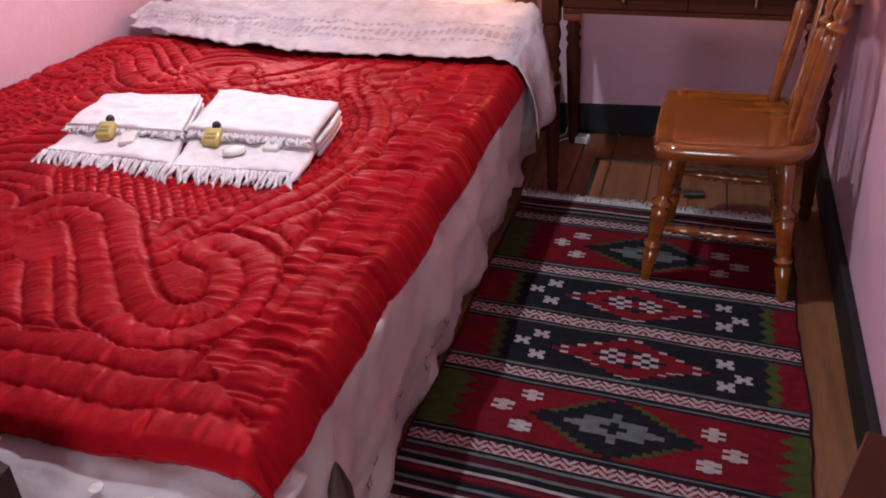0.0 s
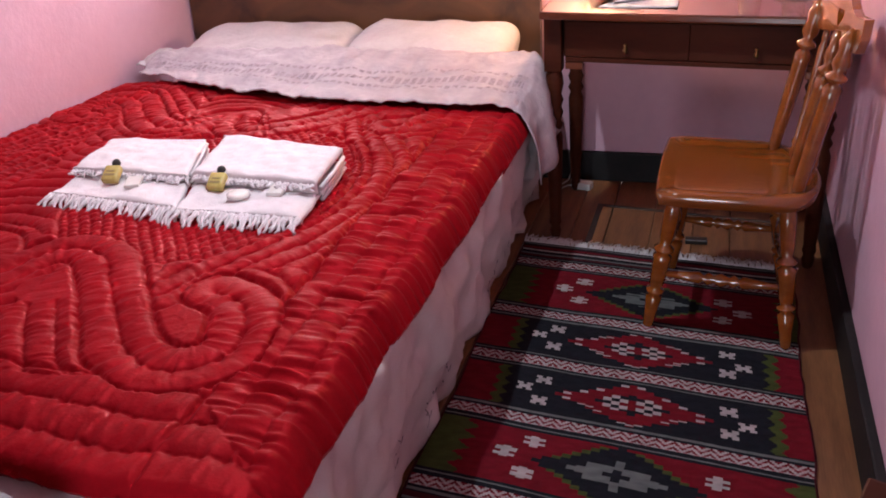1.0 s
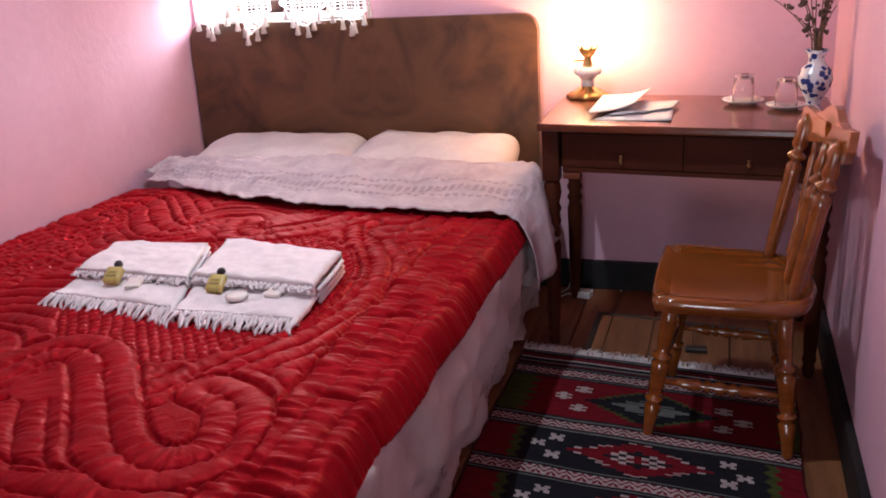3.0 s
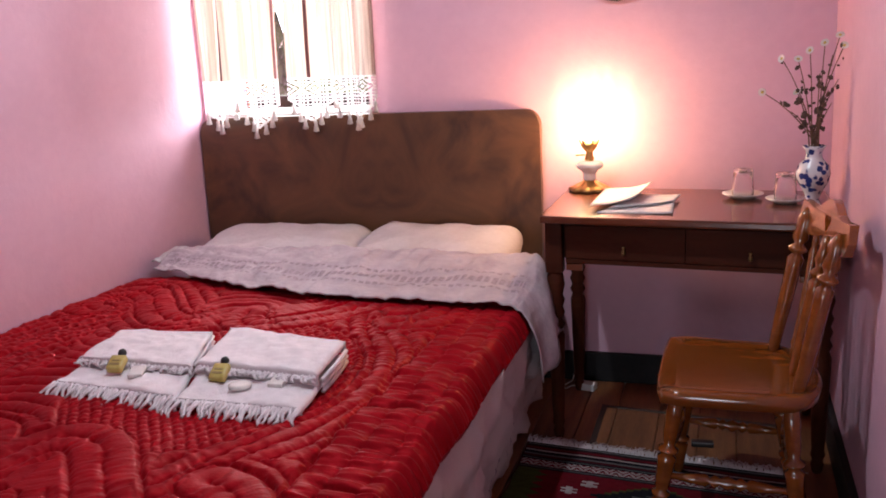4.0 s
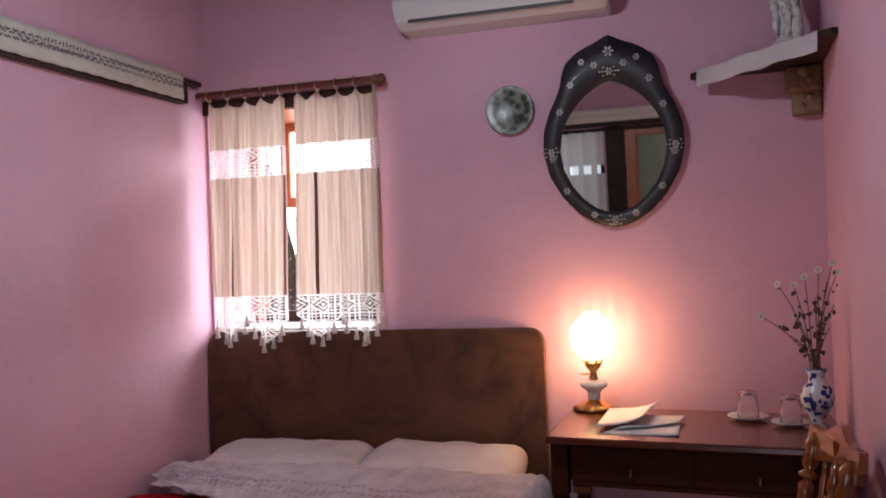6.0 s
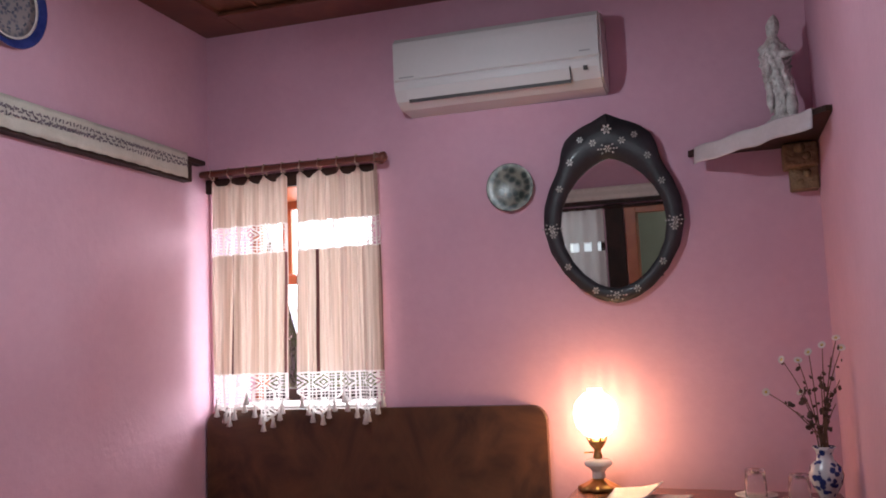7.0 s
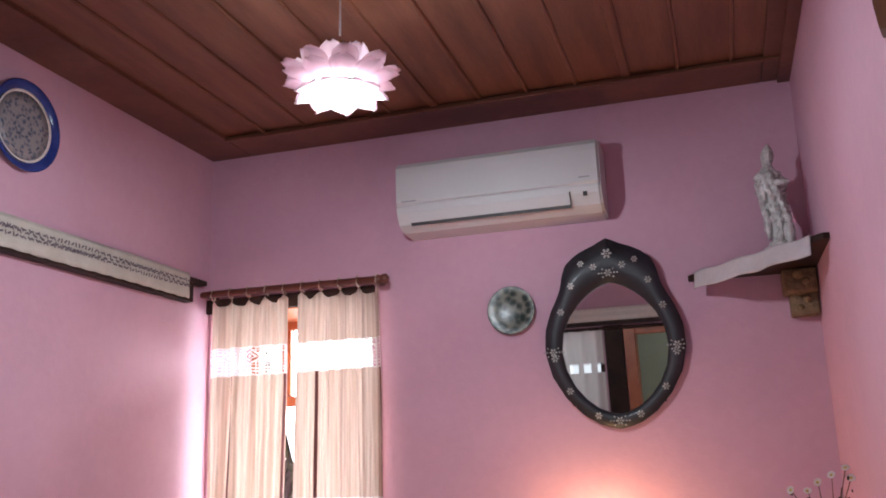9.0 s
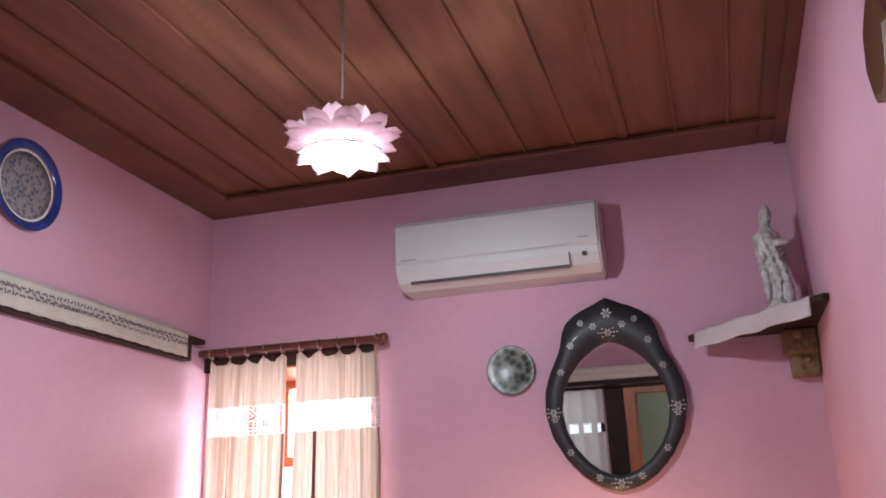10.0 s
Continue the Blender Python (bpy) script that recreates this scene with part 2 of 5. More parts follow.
def block(x0, x1, y0, y1, z0, z1, bevel=0.0, bm=None, m=None, seg=2):
    bm = bm or bmesh.new()
    got = bmesh.ops.create_cube(bm, size=1)["verts"]
    for v in got:
        v.co = Vector(((x0 + x1) / 2 + v.co.x * (x1 - x0), (y0 + y1) / 2 + v.co.y * (y1 - y0), (z0 + z1) / 2 + v.co.z * (z1 - z0)))
    if bevel:
        es = list({e for v in got for e in v.link_edges})
        r = bmesh.ops.bevel(bm, geom=es, offset=bevel, segments=seg, affect="EDGES", profile=0.6)
        got = list({v for f in r["faces"] for v in f.verts} | {v for v in got if v.is_valid})
    if m is not None:
        bmesh.ops.transform(bm, matrix=m, verts=got)
    return bm


def lathe(profile, at=(0, 0, 0), seg=20, m=None, bm=None, cap=True):
    """Turned form: profile of (radius, height)."""
    bm = bm or bmesh.new()
    rings = []
    for r, h in profile:
        rings.append([bm.verts.new((r * math.cos(2 * math.pi * k / seg), r * math.sin(2 * math.pi * k / seg), h)) for k in range(seg)])
    for a, b in zip(rings, rings[1:]):
        for k in range(seg):
            bm.faces.new((a[k], a[(k + 1) % seg], b[(k + 1) % seg], b[k]))
    if cap:
        bm.faces.new(rings[0][::-1])
        bm.faces.new(rings[-1])
    t = Matrix.Translation(at) @ (m or Matrix())
    for ring in rings:
        for v in ring:
            v.co = t @ v.co
    return bm


def between(a, b):
    """The pose that stands a lathe of height 1 from a to b."""
    a, b = Vector(a), Vector(b)
    q = (b - a).to_track_quat("Z", "Y").to_matrix().to_4x4()
    return Matrix.Translation(a) @ q, (b - a).length


def turned(profile, a, b, seg=16, bm=None):
    """profile: (radius, share of the length)."""
    m, n = between(a, b)
    return lathe([(r, h * n) for r, h in profile], seg=seg, m=m, bm=bm)


def tube(points, radius, seg=8, bm=None):
    bm = bm or bmesh.new()
    pts = [Vector(p) for p in points]
    rings = []
    for i, p in enumerate(pts):
        d = (pts[min(i + 1, len(pts) - 1)] - pts[max(i - 1, 0)]).normalized()
        q = d.to_track_quat("Z", "Y").to_matrix()
        r = radius(i / (len(pts) - 1)) if callable(radius) else radius
        rings.append([bm.verts.new(p + q @ Vector((r * math.cos(2 * math.pi * k / seg), r * math.sin(2 * math.pi * k / seg), 0))) for k in range(seg)])
    for a, b in zip(rings, rings[1:]):
        for k in range(seg):
            bm.faces.new((a[k], a[(k + 1) % seg], b[(k + 1) % seg], b[k]))
    bm.faces.new(rings[0][::-1])
    bm.faces.new(rings[-1])
    return bm


def sheet(fn, nu, nv, thick=0.0, keep=None):
    """A surface fn(u, v) over the unit square; thick adds a back side."""
    bm = bmesh.new()
    g = [[bm.verts.new(fn(i / nu, j / nv)) for j in range(nv + 1)] for i in range(nu + 1)]
    for i in range(nu):
        for j in range(nv):
            if keep is None or keep((i + 0.5) / nu, (j + 0.5) / nv):
                bm.faces.new((g[i][j], g[i + 1][j], g[i + 1][j + 1], g[i][j + 1]))
    if keep is not None:
        bmesh.ops.delete(bm, geom=[v for v in bm.verts if not v.link_faces], context="VERTS")
    if thick:
        bmesh.ops.recalc_face_normals(bm, faces=bm.faces)
        bm.normal_update()
        front = bm.faces[:]
        rim = [e for e in bm.edges if len(e.link_faces) == 1]
        back = {v: bm.verts.new(v.co - v.normal * thick) for v in bm.verts[:]}
        for f in front:
            bm.faces.new([back[v] for v in reversed(f.verts)])
        for e in rim:
            a, b = e.verts
            bm.faces.new((a, b, back[b], back[a]))
    return bm


def fast_mesh(name, verts, faces, material, parent, label="", index=None, smooth=False):
    """A large mesh from computed arrays, under a parent that stands at the origin's turn."""
    me = bpy.data.meshes.new(name)
    me.from_pydata(verts, [], faces)
    for m in material if isinstance(material, (list, tuple)) else (material,):
        me.materials.append(m)
    if index is not None:
        me.polygons.foreach_set("material_index", index)
    if smooth:
        me.polygons.foreach_set("use_smooth", [True] * len(me.polygons))
    me.update()
    ob = new(name, me)
    if parent:
        ob.parent = parent
        me.transform(parent.matrix_basis.inverted())
    return tagged(ob, label)


def n2(x, y, s=1.0, seed=0.0):
    return noise.noise(Vector((x * s, y * s, seed)))


# ---- structure ----
def structure(name, label="", at=(0, 0, 0), bm=None, material=None):
    return thing(name, at, label, "", "", "structure", bm, material)


W0, W1, WZ0, WZ1 = -2.088, -1.345, 1.055, 2.0          # back window opening
wall_back = structure("wall_back", "pink painted plaster wall with a small window")
WD = 0.45                                              # depth of the old outer wall
for a in ((XL - 0.12, W0, 0, ZC + 0.1), (W1, XR + 0.12, 0, ZC + 0.1), (W0, W1, 0, WZ0), (W0, W1, WZ1, ZC + 0.1)):
    part("wall_panel", block(a[0], a[1], YB, YB + WD, a[2], a[3]), PINK, wall_back)
wall_left = structure("wall_left", "pink painted plaster wall", (0, 0, 0), block(XL - 0.12, XL, YF, YB, 0, ZC + 0.1), PINK)
wall_right = structure("wall_right", "pink painted plaster wall", (0, 0, 0), block(XR, XR + 0.12, YF, YB, 0, ZC + 0.1), PINK)
RW0, RW1, RZ0, RZ1 = -1.62, -0.90, 0.85, 1.88          # rear window
RD0, RD1, RDZ = -0.66, 0.06, 1.85                      # rear doorway
wall_rear = structure("wall_rear", "pink painted plaster wall with a window and a doorway")
for a in ((XL - 0.12, RW0, 0, ZC + 0.1), (RW0, RW1, 0, RZ0), (RW0, RW1, RZ1, ZC + 0.1), (RW1, RD0, 0, ZC + 0.1), (RD0, RD1, RDZ, ZC + 0.1), (RD1, XR + 0.12, 0, ZC + 0.1)):
    part("wall_panel", block(a[0], a[1], YF - 0.2, YF, a[2], a[3]), PINK, wall_rear)

# ceiling boards with shallow cover strips, framed by a broad flat border
CB = (XL + 0.20, XR - 0.10, YB - 0.225)
ceil_bm = block(XL, XR, YF, YB, ZC + 0.02, ZC + 0.1)
x = CB[0] - 0.195
k = 0
while x < XR - 0.01:
    x1 = min(x + 0.1865, XR)
    block(x + 0.003, x1 - 0.003, YF, YB, ZC + (0.002, 0.006, 0.003)[k % 3], ZC + 0.03, 0.004, ceil_bm, seg=1)
    w = 0.017 if k in (6, 10) else 0.007
    block(x - w, x + w, YF, YB, ZC - 0.008, ZC + 0.02, 0.004, ceil_bm, seg=1)
    x = x1
    k += 1
ceiling = structure("ceiling", "red-brown stained pine board ceiling", (0, 0, 0), ceil_bm, CEILWOOD)
cornice = structure("ceiling_trim", "broad flat stained border boards along the ceiling edges")
for a in ((XL, CB[0], YF, YB), (CB[1], XR, YF, YB), (CB[0] + 0.001, CB[1] - 0.001, CB[2], YB)):
    part("trim_strip", block(*a, ZC - 0.012, ZC - 0.001, 0.004), CEILDARK, cornice)
for a in ((XR - 0.045, XR, YF, YB), (CB[0], XR - 0.046, CB[2] - 0.012, CB[2] + 0.012)):
    part("trim_strip", block(*a, ZC - 0.024, ZC - 0.0125, 0.004), CEILDARK, cornice)

skirting = structure("baseboard", "black painted skirting board")
for a in ((XL, XR - 0.022, YB - 0.022, YB), (XR - 0.022, XR, YF, YB)):
    part("baseboard_run", block(*a, 0, 0.116, 0.005), SKIRT, skirting)

# back window: reveal, frame, sill, panes
win = structure("window_1", "small orange-brown wooden window behind curtains")
part("window_sill", block(W0, W1, YB, YB + WD - 0.06, WZ0, WZ0 + 0.018, 0.004), PLASTIC, win, "white painted sill")
part("soffit", block(W0, W1, YB + 0.002, YB + WD - 0.11, WZ1 - 0.018, WZ1 - 0.001, 0.003), ORANGEWOOD, win, "orange-brown board under the lintel")
FY = YB + WD - 0.10
for a in ((W0, W0 + 0.05, WZ0 + 0.02, WZ1), (W1 - 0.05, W1, WZ0 + 0.02, WZ1), (-1.935, -1.885, 1.645, WZ1 - 0.05)):
    part("window_frame", block(a[0], a[1], FY, FY + 0.05, a[2], a[3], 0.006), ORANGEWOOD, win)
for a in ((WZ0 + 0.02, WZ0 + 0.07, DARKWOOD), (WZ1 - 0.05, WZ1, ORANGEWOOD), (1.600, 1.643, ORANGEWOOD)):
    part("window_rail", block(W0 + 0.05, W1 - 0.05, FY + 0.002, FY + 0.048, a[0], a[1], 0.005), a[2], win)
for a in ((W0 + 0.05, -1.935, 1.645, WZ1 - 0.05), (-1.885, W1 - 0.05, 1.645, WZ1 - 0.05), (W0 + 0.05, W1 - 0.05, WZ0 + 0.07, 1.598)):
    p = part("pane", block(a[0], a[1], FY + 0.022, FY + 0.026, a[2], a[3]), WINGLASS, win)
    p.visible_shadow = False

# rear window with its own curtain, seen in the mirror
win2 = structure("window_2", "dark framed window on the rear wall")
for a in ((RW0, RW0 + 0.05, RZ0, RZ1), (RW1 - 0.05, RW1, RZ0, RZ1), (-1.285, -1.235, RZ0 + 0.05, RZ1 - 0.05)):
    part("window_frame", block(a[0], a[1], YF - 0.16, YF - 0.1, a[2], a[3], 0.006), DARKWOOD, win2)
for a in ((RZ0, RZ0 + 0.05), (RZ1 - 0.05, RZ1)):
    part("window_rail", block(RW0 + 0.05, RW1 - 0.05, YF - 0.158, YF - 0.102, a[0], a[1], 0.005), DARKWOOD, win2)

door = structure("door_1", "open doorway with an orange-brown wooden frame")
for a in ((RD0 - 0.07, RD0 + 0.02, 0, RDZ + 0.06), (RD1 - 0.02, RD1 + 0.07, 0, RDZ + 0.06)):
    part("door_jamb", block(a[0], a[1], YF - 0.21, YF + 0.02, a[2], a[3], 0.006), ORANGEWOOD, door)
part("door_head", block(RD0 + 0.02, RD1 - 0.02, YF - 0.205, YF + 0.018, RDZ - 0.02, RDZ + 0.055, 0.006), ORANGEWOOD, door)
hall = structure("hall_wall", "pale green painted hall beyond the doorway")
for a in ((-1.2, 1.2, YF - 2.1, YF - 2.0, 0, 2.6), (1.1, 1.2, YF - 2.0, YF - 0.2, 0, 2.6), (-1.2, 1.2, YF - 2.0, YF - 0.2, 2.6, 2.7), (-1.2, -1.1, YF - 2.0, YF - 0.2, 0, 2.6)):
    part("wall_panel", block(*a), GREENWALL, hall)
part("hall_floor", block(-1.2, 1.2, YF - 2.1, YF - 0.2, -0.1, -0.004), FLOORWOOD, hall)


# ---- bed ----
ZB = 0.50
bed = thing("bed", (-1.3, 2.0, 0), "walnut veneered double bed with a tall rounded headboard", "bed")


def headboard():
    bm = bmesh.new()
    x0, x1, top, r = XL + 0.012, -0.652, 1.062, 0.055
    out = [(x1, 0.03), (x1, top - r)] + [(x1 - r + r * math.cos(a), top - r + r * math.sin(a)) for a in (0.3, 0.65, 1.0, 1.3)]
    out += [(x1 - r, top), (x0 + r, top)] + [(x0 + r - r * math.sin(a), top - r + r * math.cos(a)) for a in (0.3, 0.65, 1.0, 1.3)]
    out += [(x0, top - r), (x0, 0.03)]
    lean = lambda z: 3.262 + 0.012 * z
    front = [bm.verts.new((a, lean(b) - 0.0, b)) for a, b in out]
    back = [bm.verts.new((a, lean(b) + 0.035, b)) for a, b in out]
    bm.faces.new(front)
    bm.faces.new(back[::-1])
    for i in range(len(out)):
        j = (i + 1) % len(out)
        bm.faces.new((front[i], back[i], back[j], front[j]))
    bmesh.ops.bevel(bm, geom=[e for e in bm.edges if abs(e.verts[0].co.y - e.verts[1].co.y) < 0.01 and e.calc_length() < 2], offset=0.004, segments=1, affect="EDGES")
    return bm


# burr walnut: mirrored figure about the board's middle
BURR, _n, _l, _b = nodes("burr_walnut_veneer")
_tc = _n.new("ShaderNodeTexCoord")
_sp = _n.new("ShaderNodeSeparateXYZ")
_l.new(_tc.outputs["Object"], _sp.inputs[0])
_ab = _n.new("ShaderNodeMath")
_ab.operation = "ABSOLUTE"
_l.new(_sp.outputs[0], _ab.inputs[0])
_cb = _n.new("ShaderNodeCombineXYZ")
_l.new(_ab.outputs[0], _cb.inputs[0])
_l.new(_sp.outputs[2], _cb.inputs[2])
_nz = _n.new("ShaderNodeTexNoise")
_nz.inputs["Scale"].default_value, _nz.inputs["Detail"].default_value, _nz.inputs["Distortion"].default_value = 3.4, 12, 2.2
_l.new(_cb.outputs[0], _nz.inputs["Vector"])
_rp = _n.new("ShaderNodeValToRGB")
_rp.color_ramp.elements[0].position, _rp.color_ramp.elements[1].position = 0.34, 0.70
_rp.color_ramp.elements[0].color, _rp.color_ramp.elements[1].color = (0.046, 0.017, 0.007, 1), (0.140, 0.056, 0.021, 1)
_l.new(_nz.outputs["Fac"], _rp.inputs[0])
_l.new(_rp.outputs[0], _b.inputs["Base Color"])
_b.inputs["Roughness"].default_value, _b.inputs["Coat Weight"].default_value = 0.45, 0.1
part("headboard", headboard(), BURR, bed, "burr walnut headboard with rounded corners")
part("mattress", block(XL + 0.03, -0.60, 0.78, 3.24, 0.22, 0.465, 0.05), WHITE_COTTON, bed)
part("base_frame", block(XL + 0.05, -0.66, 0.80, 3.25, 0.10, 0.215, 0.01), DARKWOOD, bed)
part("bed_post", turned([(0.020, 0), (0.022, 0.7), (0.018, 0.9), (0.008, 0.97), (0.002, 1.0)], (-0.475, 0.885, 0), (-0.475, 0.885, 0.475), 10), DARKWOOD, bed, "dark pointed corner post")
for a in ((XL + 0.1, 3.2), (-0.72, 3.2), (XL + 0.1, 0.9)):
    part("leg", block(a[0] - 0.03, a[0] + 0.03, a[1] - 0.03, a[1] + 0.03, 0, 0.1, 0.004), DARKWOOD, bed)


def footboard():
    bm = bmesh.new()
    n = 24
    fr, bk = [], []
    for i in range(n + 1):
        a = i / n
        xx = -1.86 + a * 1.065
        zz = 0.60 + 0.085 * math.sin(math.pi * a) ** 0.6
        fr.append((xx, zz))
    ring = [(-1.86, 0.1)] + fr + [(-0.795, 0.1)]
    f = [bm.verts.new((a, 0.64, b)) for a, b in ring]
    g = [bm.verts.new((a, 0.67, b)) for a, b in ring]
    bm.faces.new(f)
    bm.faces.new(g[::-1])
    for i in range(len(ring)):
        j = (i + 1) % len(ring)
        bm.faces.new((f[i], g[i], g[j], f[j]))
    return bm


part("footboard", footboard(), DARKWOOD, bed, "dark arched footboard")
thing("lace_runner", (-1.3, 0.655, 0.69), "cream fringed lace runner draped over the footboard", "lace", "", "",
      sheet(lambda u, v: Vector((-1.80 + 0.985 * u, 0.63 + 0.06 * v, 0.60 + 0.10 * math.sin(math.pi * (0.04 + u * 0.93)) ** 0.6 + 0.010 * math.sin(math.pi * v) + 0.006 * n2(u * 30, v * 3))), 60, 6, 0.004), CREAM_LACE, True)

# white sheet under the quilt: foot overhang and the side drop
def valance(u, v):
    y = 0.70 + 2.36 * u
    s = v
    fold = 0.014 * math.sin(y * 21 + 2.2 * n2(y, 0, 3)) * (0.2 + s) + 0.022 * n2(y, s, 2.6, 3) + 0.020 * n2(y + 0.25 * s, s * 0.6, 11, 7) + 0.010 * n2(y - 0.3 * s, s * 1.2, 24, 2)
    foot = max(0.0, (0.95 - y)) * 0.25
    return Vector((-0.556 - (0.045 + 0.055 * min(1, max(0, (y - 1.4) / 1.7))) * s + 0.030 * math.sin(math.pi * min(1, s * 1.3)) + fold - foot * s, y, 0.470 - 0.450 * s + 0.016 * s * n2(y, 0, 9) + 0.008 * s * math.sin(38 * y)))


bed_skirt = thing("bed_skirt", (-0.56, 1.9, 0), "white cotton bed skirt with grey embroidered sprigs hanging to the floor", "bed skirt")
part("skirt_panel", sheet(valance, 260, 26, 0.002), VALANCE, bed_skirt, "", True)
SPRIG = surface("grey_embroidery", (0.10, 0.08, 0.10), (0.2, 0.16, 0.18), 60, 0.9, 0.1)
def sprig(u0, v0):
    """Embroidered stem with leaf stitches growing from it."""
    bm = bmesh.new()
    out = Vector((0.005, 0, 0))
    at = lambda k: valance(min(0.99, u0 + 0.004 * math.sin(k * 1.7)), min(0.95, v0 + 0.036 * k)) + out
    ring = [(bm.verts.new(at(k) - Vector((0, 0.002, 0))), bm.verts.new(at(k) + Vector((0, 0.002, 0)))) for k in range(8)]
    for k in range(7):
        a, b = ring[k], ring[k + 1]
        bm.faces.new((a[0], a[1], b[1], b[0]))
        s = 1 if k % 2 else -1
        root = a[1] if s > 0 else a[0]
        tip = root.co + Vector((0.002, s * random.uniform(0.010, 0.020), random.uniform(0.004, 0.016)))
        bm.faces.new((root, bm.verts.new(root.co.lerp(tip, 0.5) + Vector((0, 0, 0.005))), bm.verts.new(tip), bm.verts.new(root.co.lerp(tip, 0.5) - Vector((0, 0, 0.004)))))
    return bm


for i in range(9):
    part("sprig", sprig(0.20 + 0.086 * i + 0.010 * random.uniform(-1, 1), 0.58 + 0.06 * random.random()), SPRIG, bed_skirt)


def foot_sheet(u, v):
    xx = -2.02 + 1.50 * u
    s = v
    y = 0.885 - 0.21 * s + 0.012 * n2(xx, s, 4)
    z = 0.495 - 0.07 * s * s + 0.010 * n2(xx, s, 5, 2) + 0.006 * n2(xx * 2, s, 9, 5) - 0.05 * max(0, u - 0.93) / 0.07
    return Vector((xx, y, z))


under_sheet = thing("under_sheet", (-1.3, 0.8, 0.45), "white cotton sheet showing below the red quilt at the bed's foot", "sheet")
part("sheet_panel", sheet(foot_sheet, 110, 22, 0.003), WHITE_COTTON, under_sheet, "", True)
for c in ((-0.775, 0.765), (-0.69, 0.755)):
    part("button", lathe([(0.004, 0), (0.010, 0.001), (0.011, 0.004), (0.007, 0.005), (0.002, 0.004)], (c[0], c[1], 0.478), 12), PORCELAIN, under_sheet, "", True)


# ---- quilt ----
QX0, QX1, QY0, QY1 = XL + 0.012, -0.535, 0.805, 2.76
QNX, QNY = 600, 720


def quilt():
    """Satin cover: scrolls and fans outlined by echo rows, straight rows along the edges, fine diamonds in the middle."""
    nx, ny = QNX, QNY
    U, V = np.meshgrid(np.linspace(0, 1, nx + 1), np.linspace(0, 1, ny + 1), indexing="ij")
    X, Y = QX0 + (QX1 - QX0) * U, QY0 + (QY1 - QY0) * V
    cx, cy = (QX0 + QX1) / 2, 1.80
    lat = np.random.RandomState(4).rand(256, 256)

    def vn(a, b):
        ia, ib = np.floor(a).astype(int), np.floor(b).astype(int)
        fa, fb = a - ia, b - ib
        fa, fb = fa * fa * (3 - 2 * fa), fb * fb * (3 - 2 * fb)
        g = lambda i, j: lat[i % 256, j % 256]
        return (g(ia, ib) * (1 - fa) + g(ia + 1, ib) * fa) * (1 - fb) + (g(ia, ib + 1) * (1 - fa) + g(ia + 1, ib + 1) * fa) * fb - 0.5

    def wob(a, f, s):
        return sum(np.sin(a * f * k + s * k * 1.7 + 1.3 * np.sin(a * f * 0.37 * k + s)) / k for k in (1, 2, 3)) / 1.8

    def spline(raw):
        pts = []
        for i in range(len(raw) - 1):
            p0, p1, p2, p3 = raw[max(i - 1, 0)], raw[i], raw[i + 1], raw[min(i + 2, len(raw) - 1)]
            for k in range(4):
                t = k / 4
                pts.append(tuple(0.5 * (2 * b + (c - a) * t + (2 * a - 5 * b + 4 * c - d) * t * t + (3 * b - a - 3 * c + d) * t ** 3) for a, b, c, d in zip(p0, p1, p2, p3)))
        return np.array(pts + [raw[-1]])

    # the far half mirrors the near half; small shifts keep the stitching from being ruled
    XW, YW = X + 0.004 * vn(X * 90, Y * 90) + 0.010 * vn(X * 16, Y * 16), Y + 0.004 * vn(Y * 90 + 31, X * 90) + 0.010 * vn(Y * 16 + 9, X * 16)
    YM = cy - np.abs(YW - cy)

    def along_line(raw):
        """Distance to a swung line and its mate beyond the middle, and the place along it."""
        near, run_at = np.full(X.shape, 9.0), np.zeros(X.shape)
        q0 = spline(raw)
        for mir in (False, True):
            q = q0.copy()
            if mir:
                q[:, 0] = 2 * -1.40 - q[:, 0]
            run = 0.0
            for a, b in zip(q, q[1:]):
                ab = b - a
                n = np.hypot(*ab)
                t = np.clip(((XW - a[0]) * ab[0] + (YM - a[1]) * ab[1]) / (n * n), 0, 1)
                d = np.hypot(XW - a[0] - t * ab[0], YM - a[1] - t * ab[1])
                m = d < near
                near[m], run_at[m] = d[m], (run + t * n)[m]
                run += n
        return near, run_at

    dS, aS = along_line([(-1.37, 1.30), (-1.333, 1.39), (-1.256, 1.423), (-1.166, 1.37), (-1.062, 1.239), (-0.965, 1.121), (-0.883, 1.069), (-0.815, 1.076), (-0.766, 1.129), (-0.775, 1.215), (-0.815, 1.283), (-0.885, 1.315)])
    dD, aD = along_line([(-0.985, 1.27), (-0.928, 1.425), (-0.851, 1.555), (-0.805, 1.70), (-0.795, 1.80)])
    W = 0.066
    scroll = dS < W
    line, tang = np.where(dS < dD + 0.01, dS, dD), np.where(dS < dD + 0.01, aS, aD)
    groove = lambda d, w, k=0.34: np.abs(np.sin(np.pi * d / w)) ** k
    seam = lambda d, w=0.011: np.clip(np.abs(d) / w, 0, 1) ** 0.55
    H, cross = groove(line, np.where(scroll, W, 0.050)), line
    # the eye of each scroll
    eye = (np.hypot((XW + 0.885) / 1.0, (YM - 1.195) / 1.15) < 0.058) | (np.hypot(XW + 1.222, YM - 1.262) < 0.062)
    H = np.where(eye & ~scroll, 0.95, H)
    H *= seam(dS - W)
    # fine diamonds round the middle
    R = np.hypot(XW - (-1.16), (YW - cy) / 1.25)
    fine = (R < 0.335) & (dS > W) & (dD > 0.05)
    dia = groove(XW + 0.75 * YW, 0.030, 0.5) * groove(XW - 0.75 * YW, 0.030, 0.5)
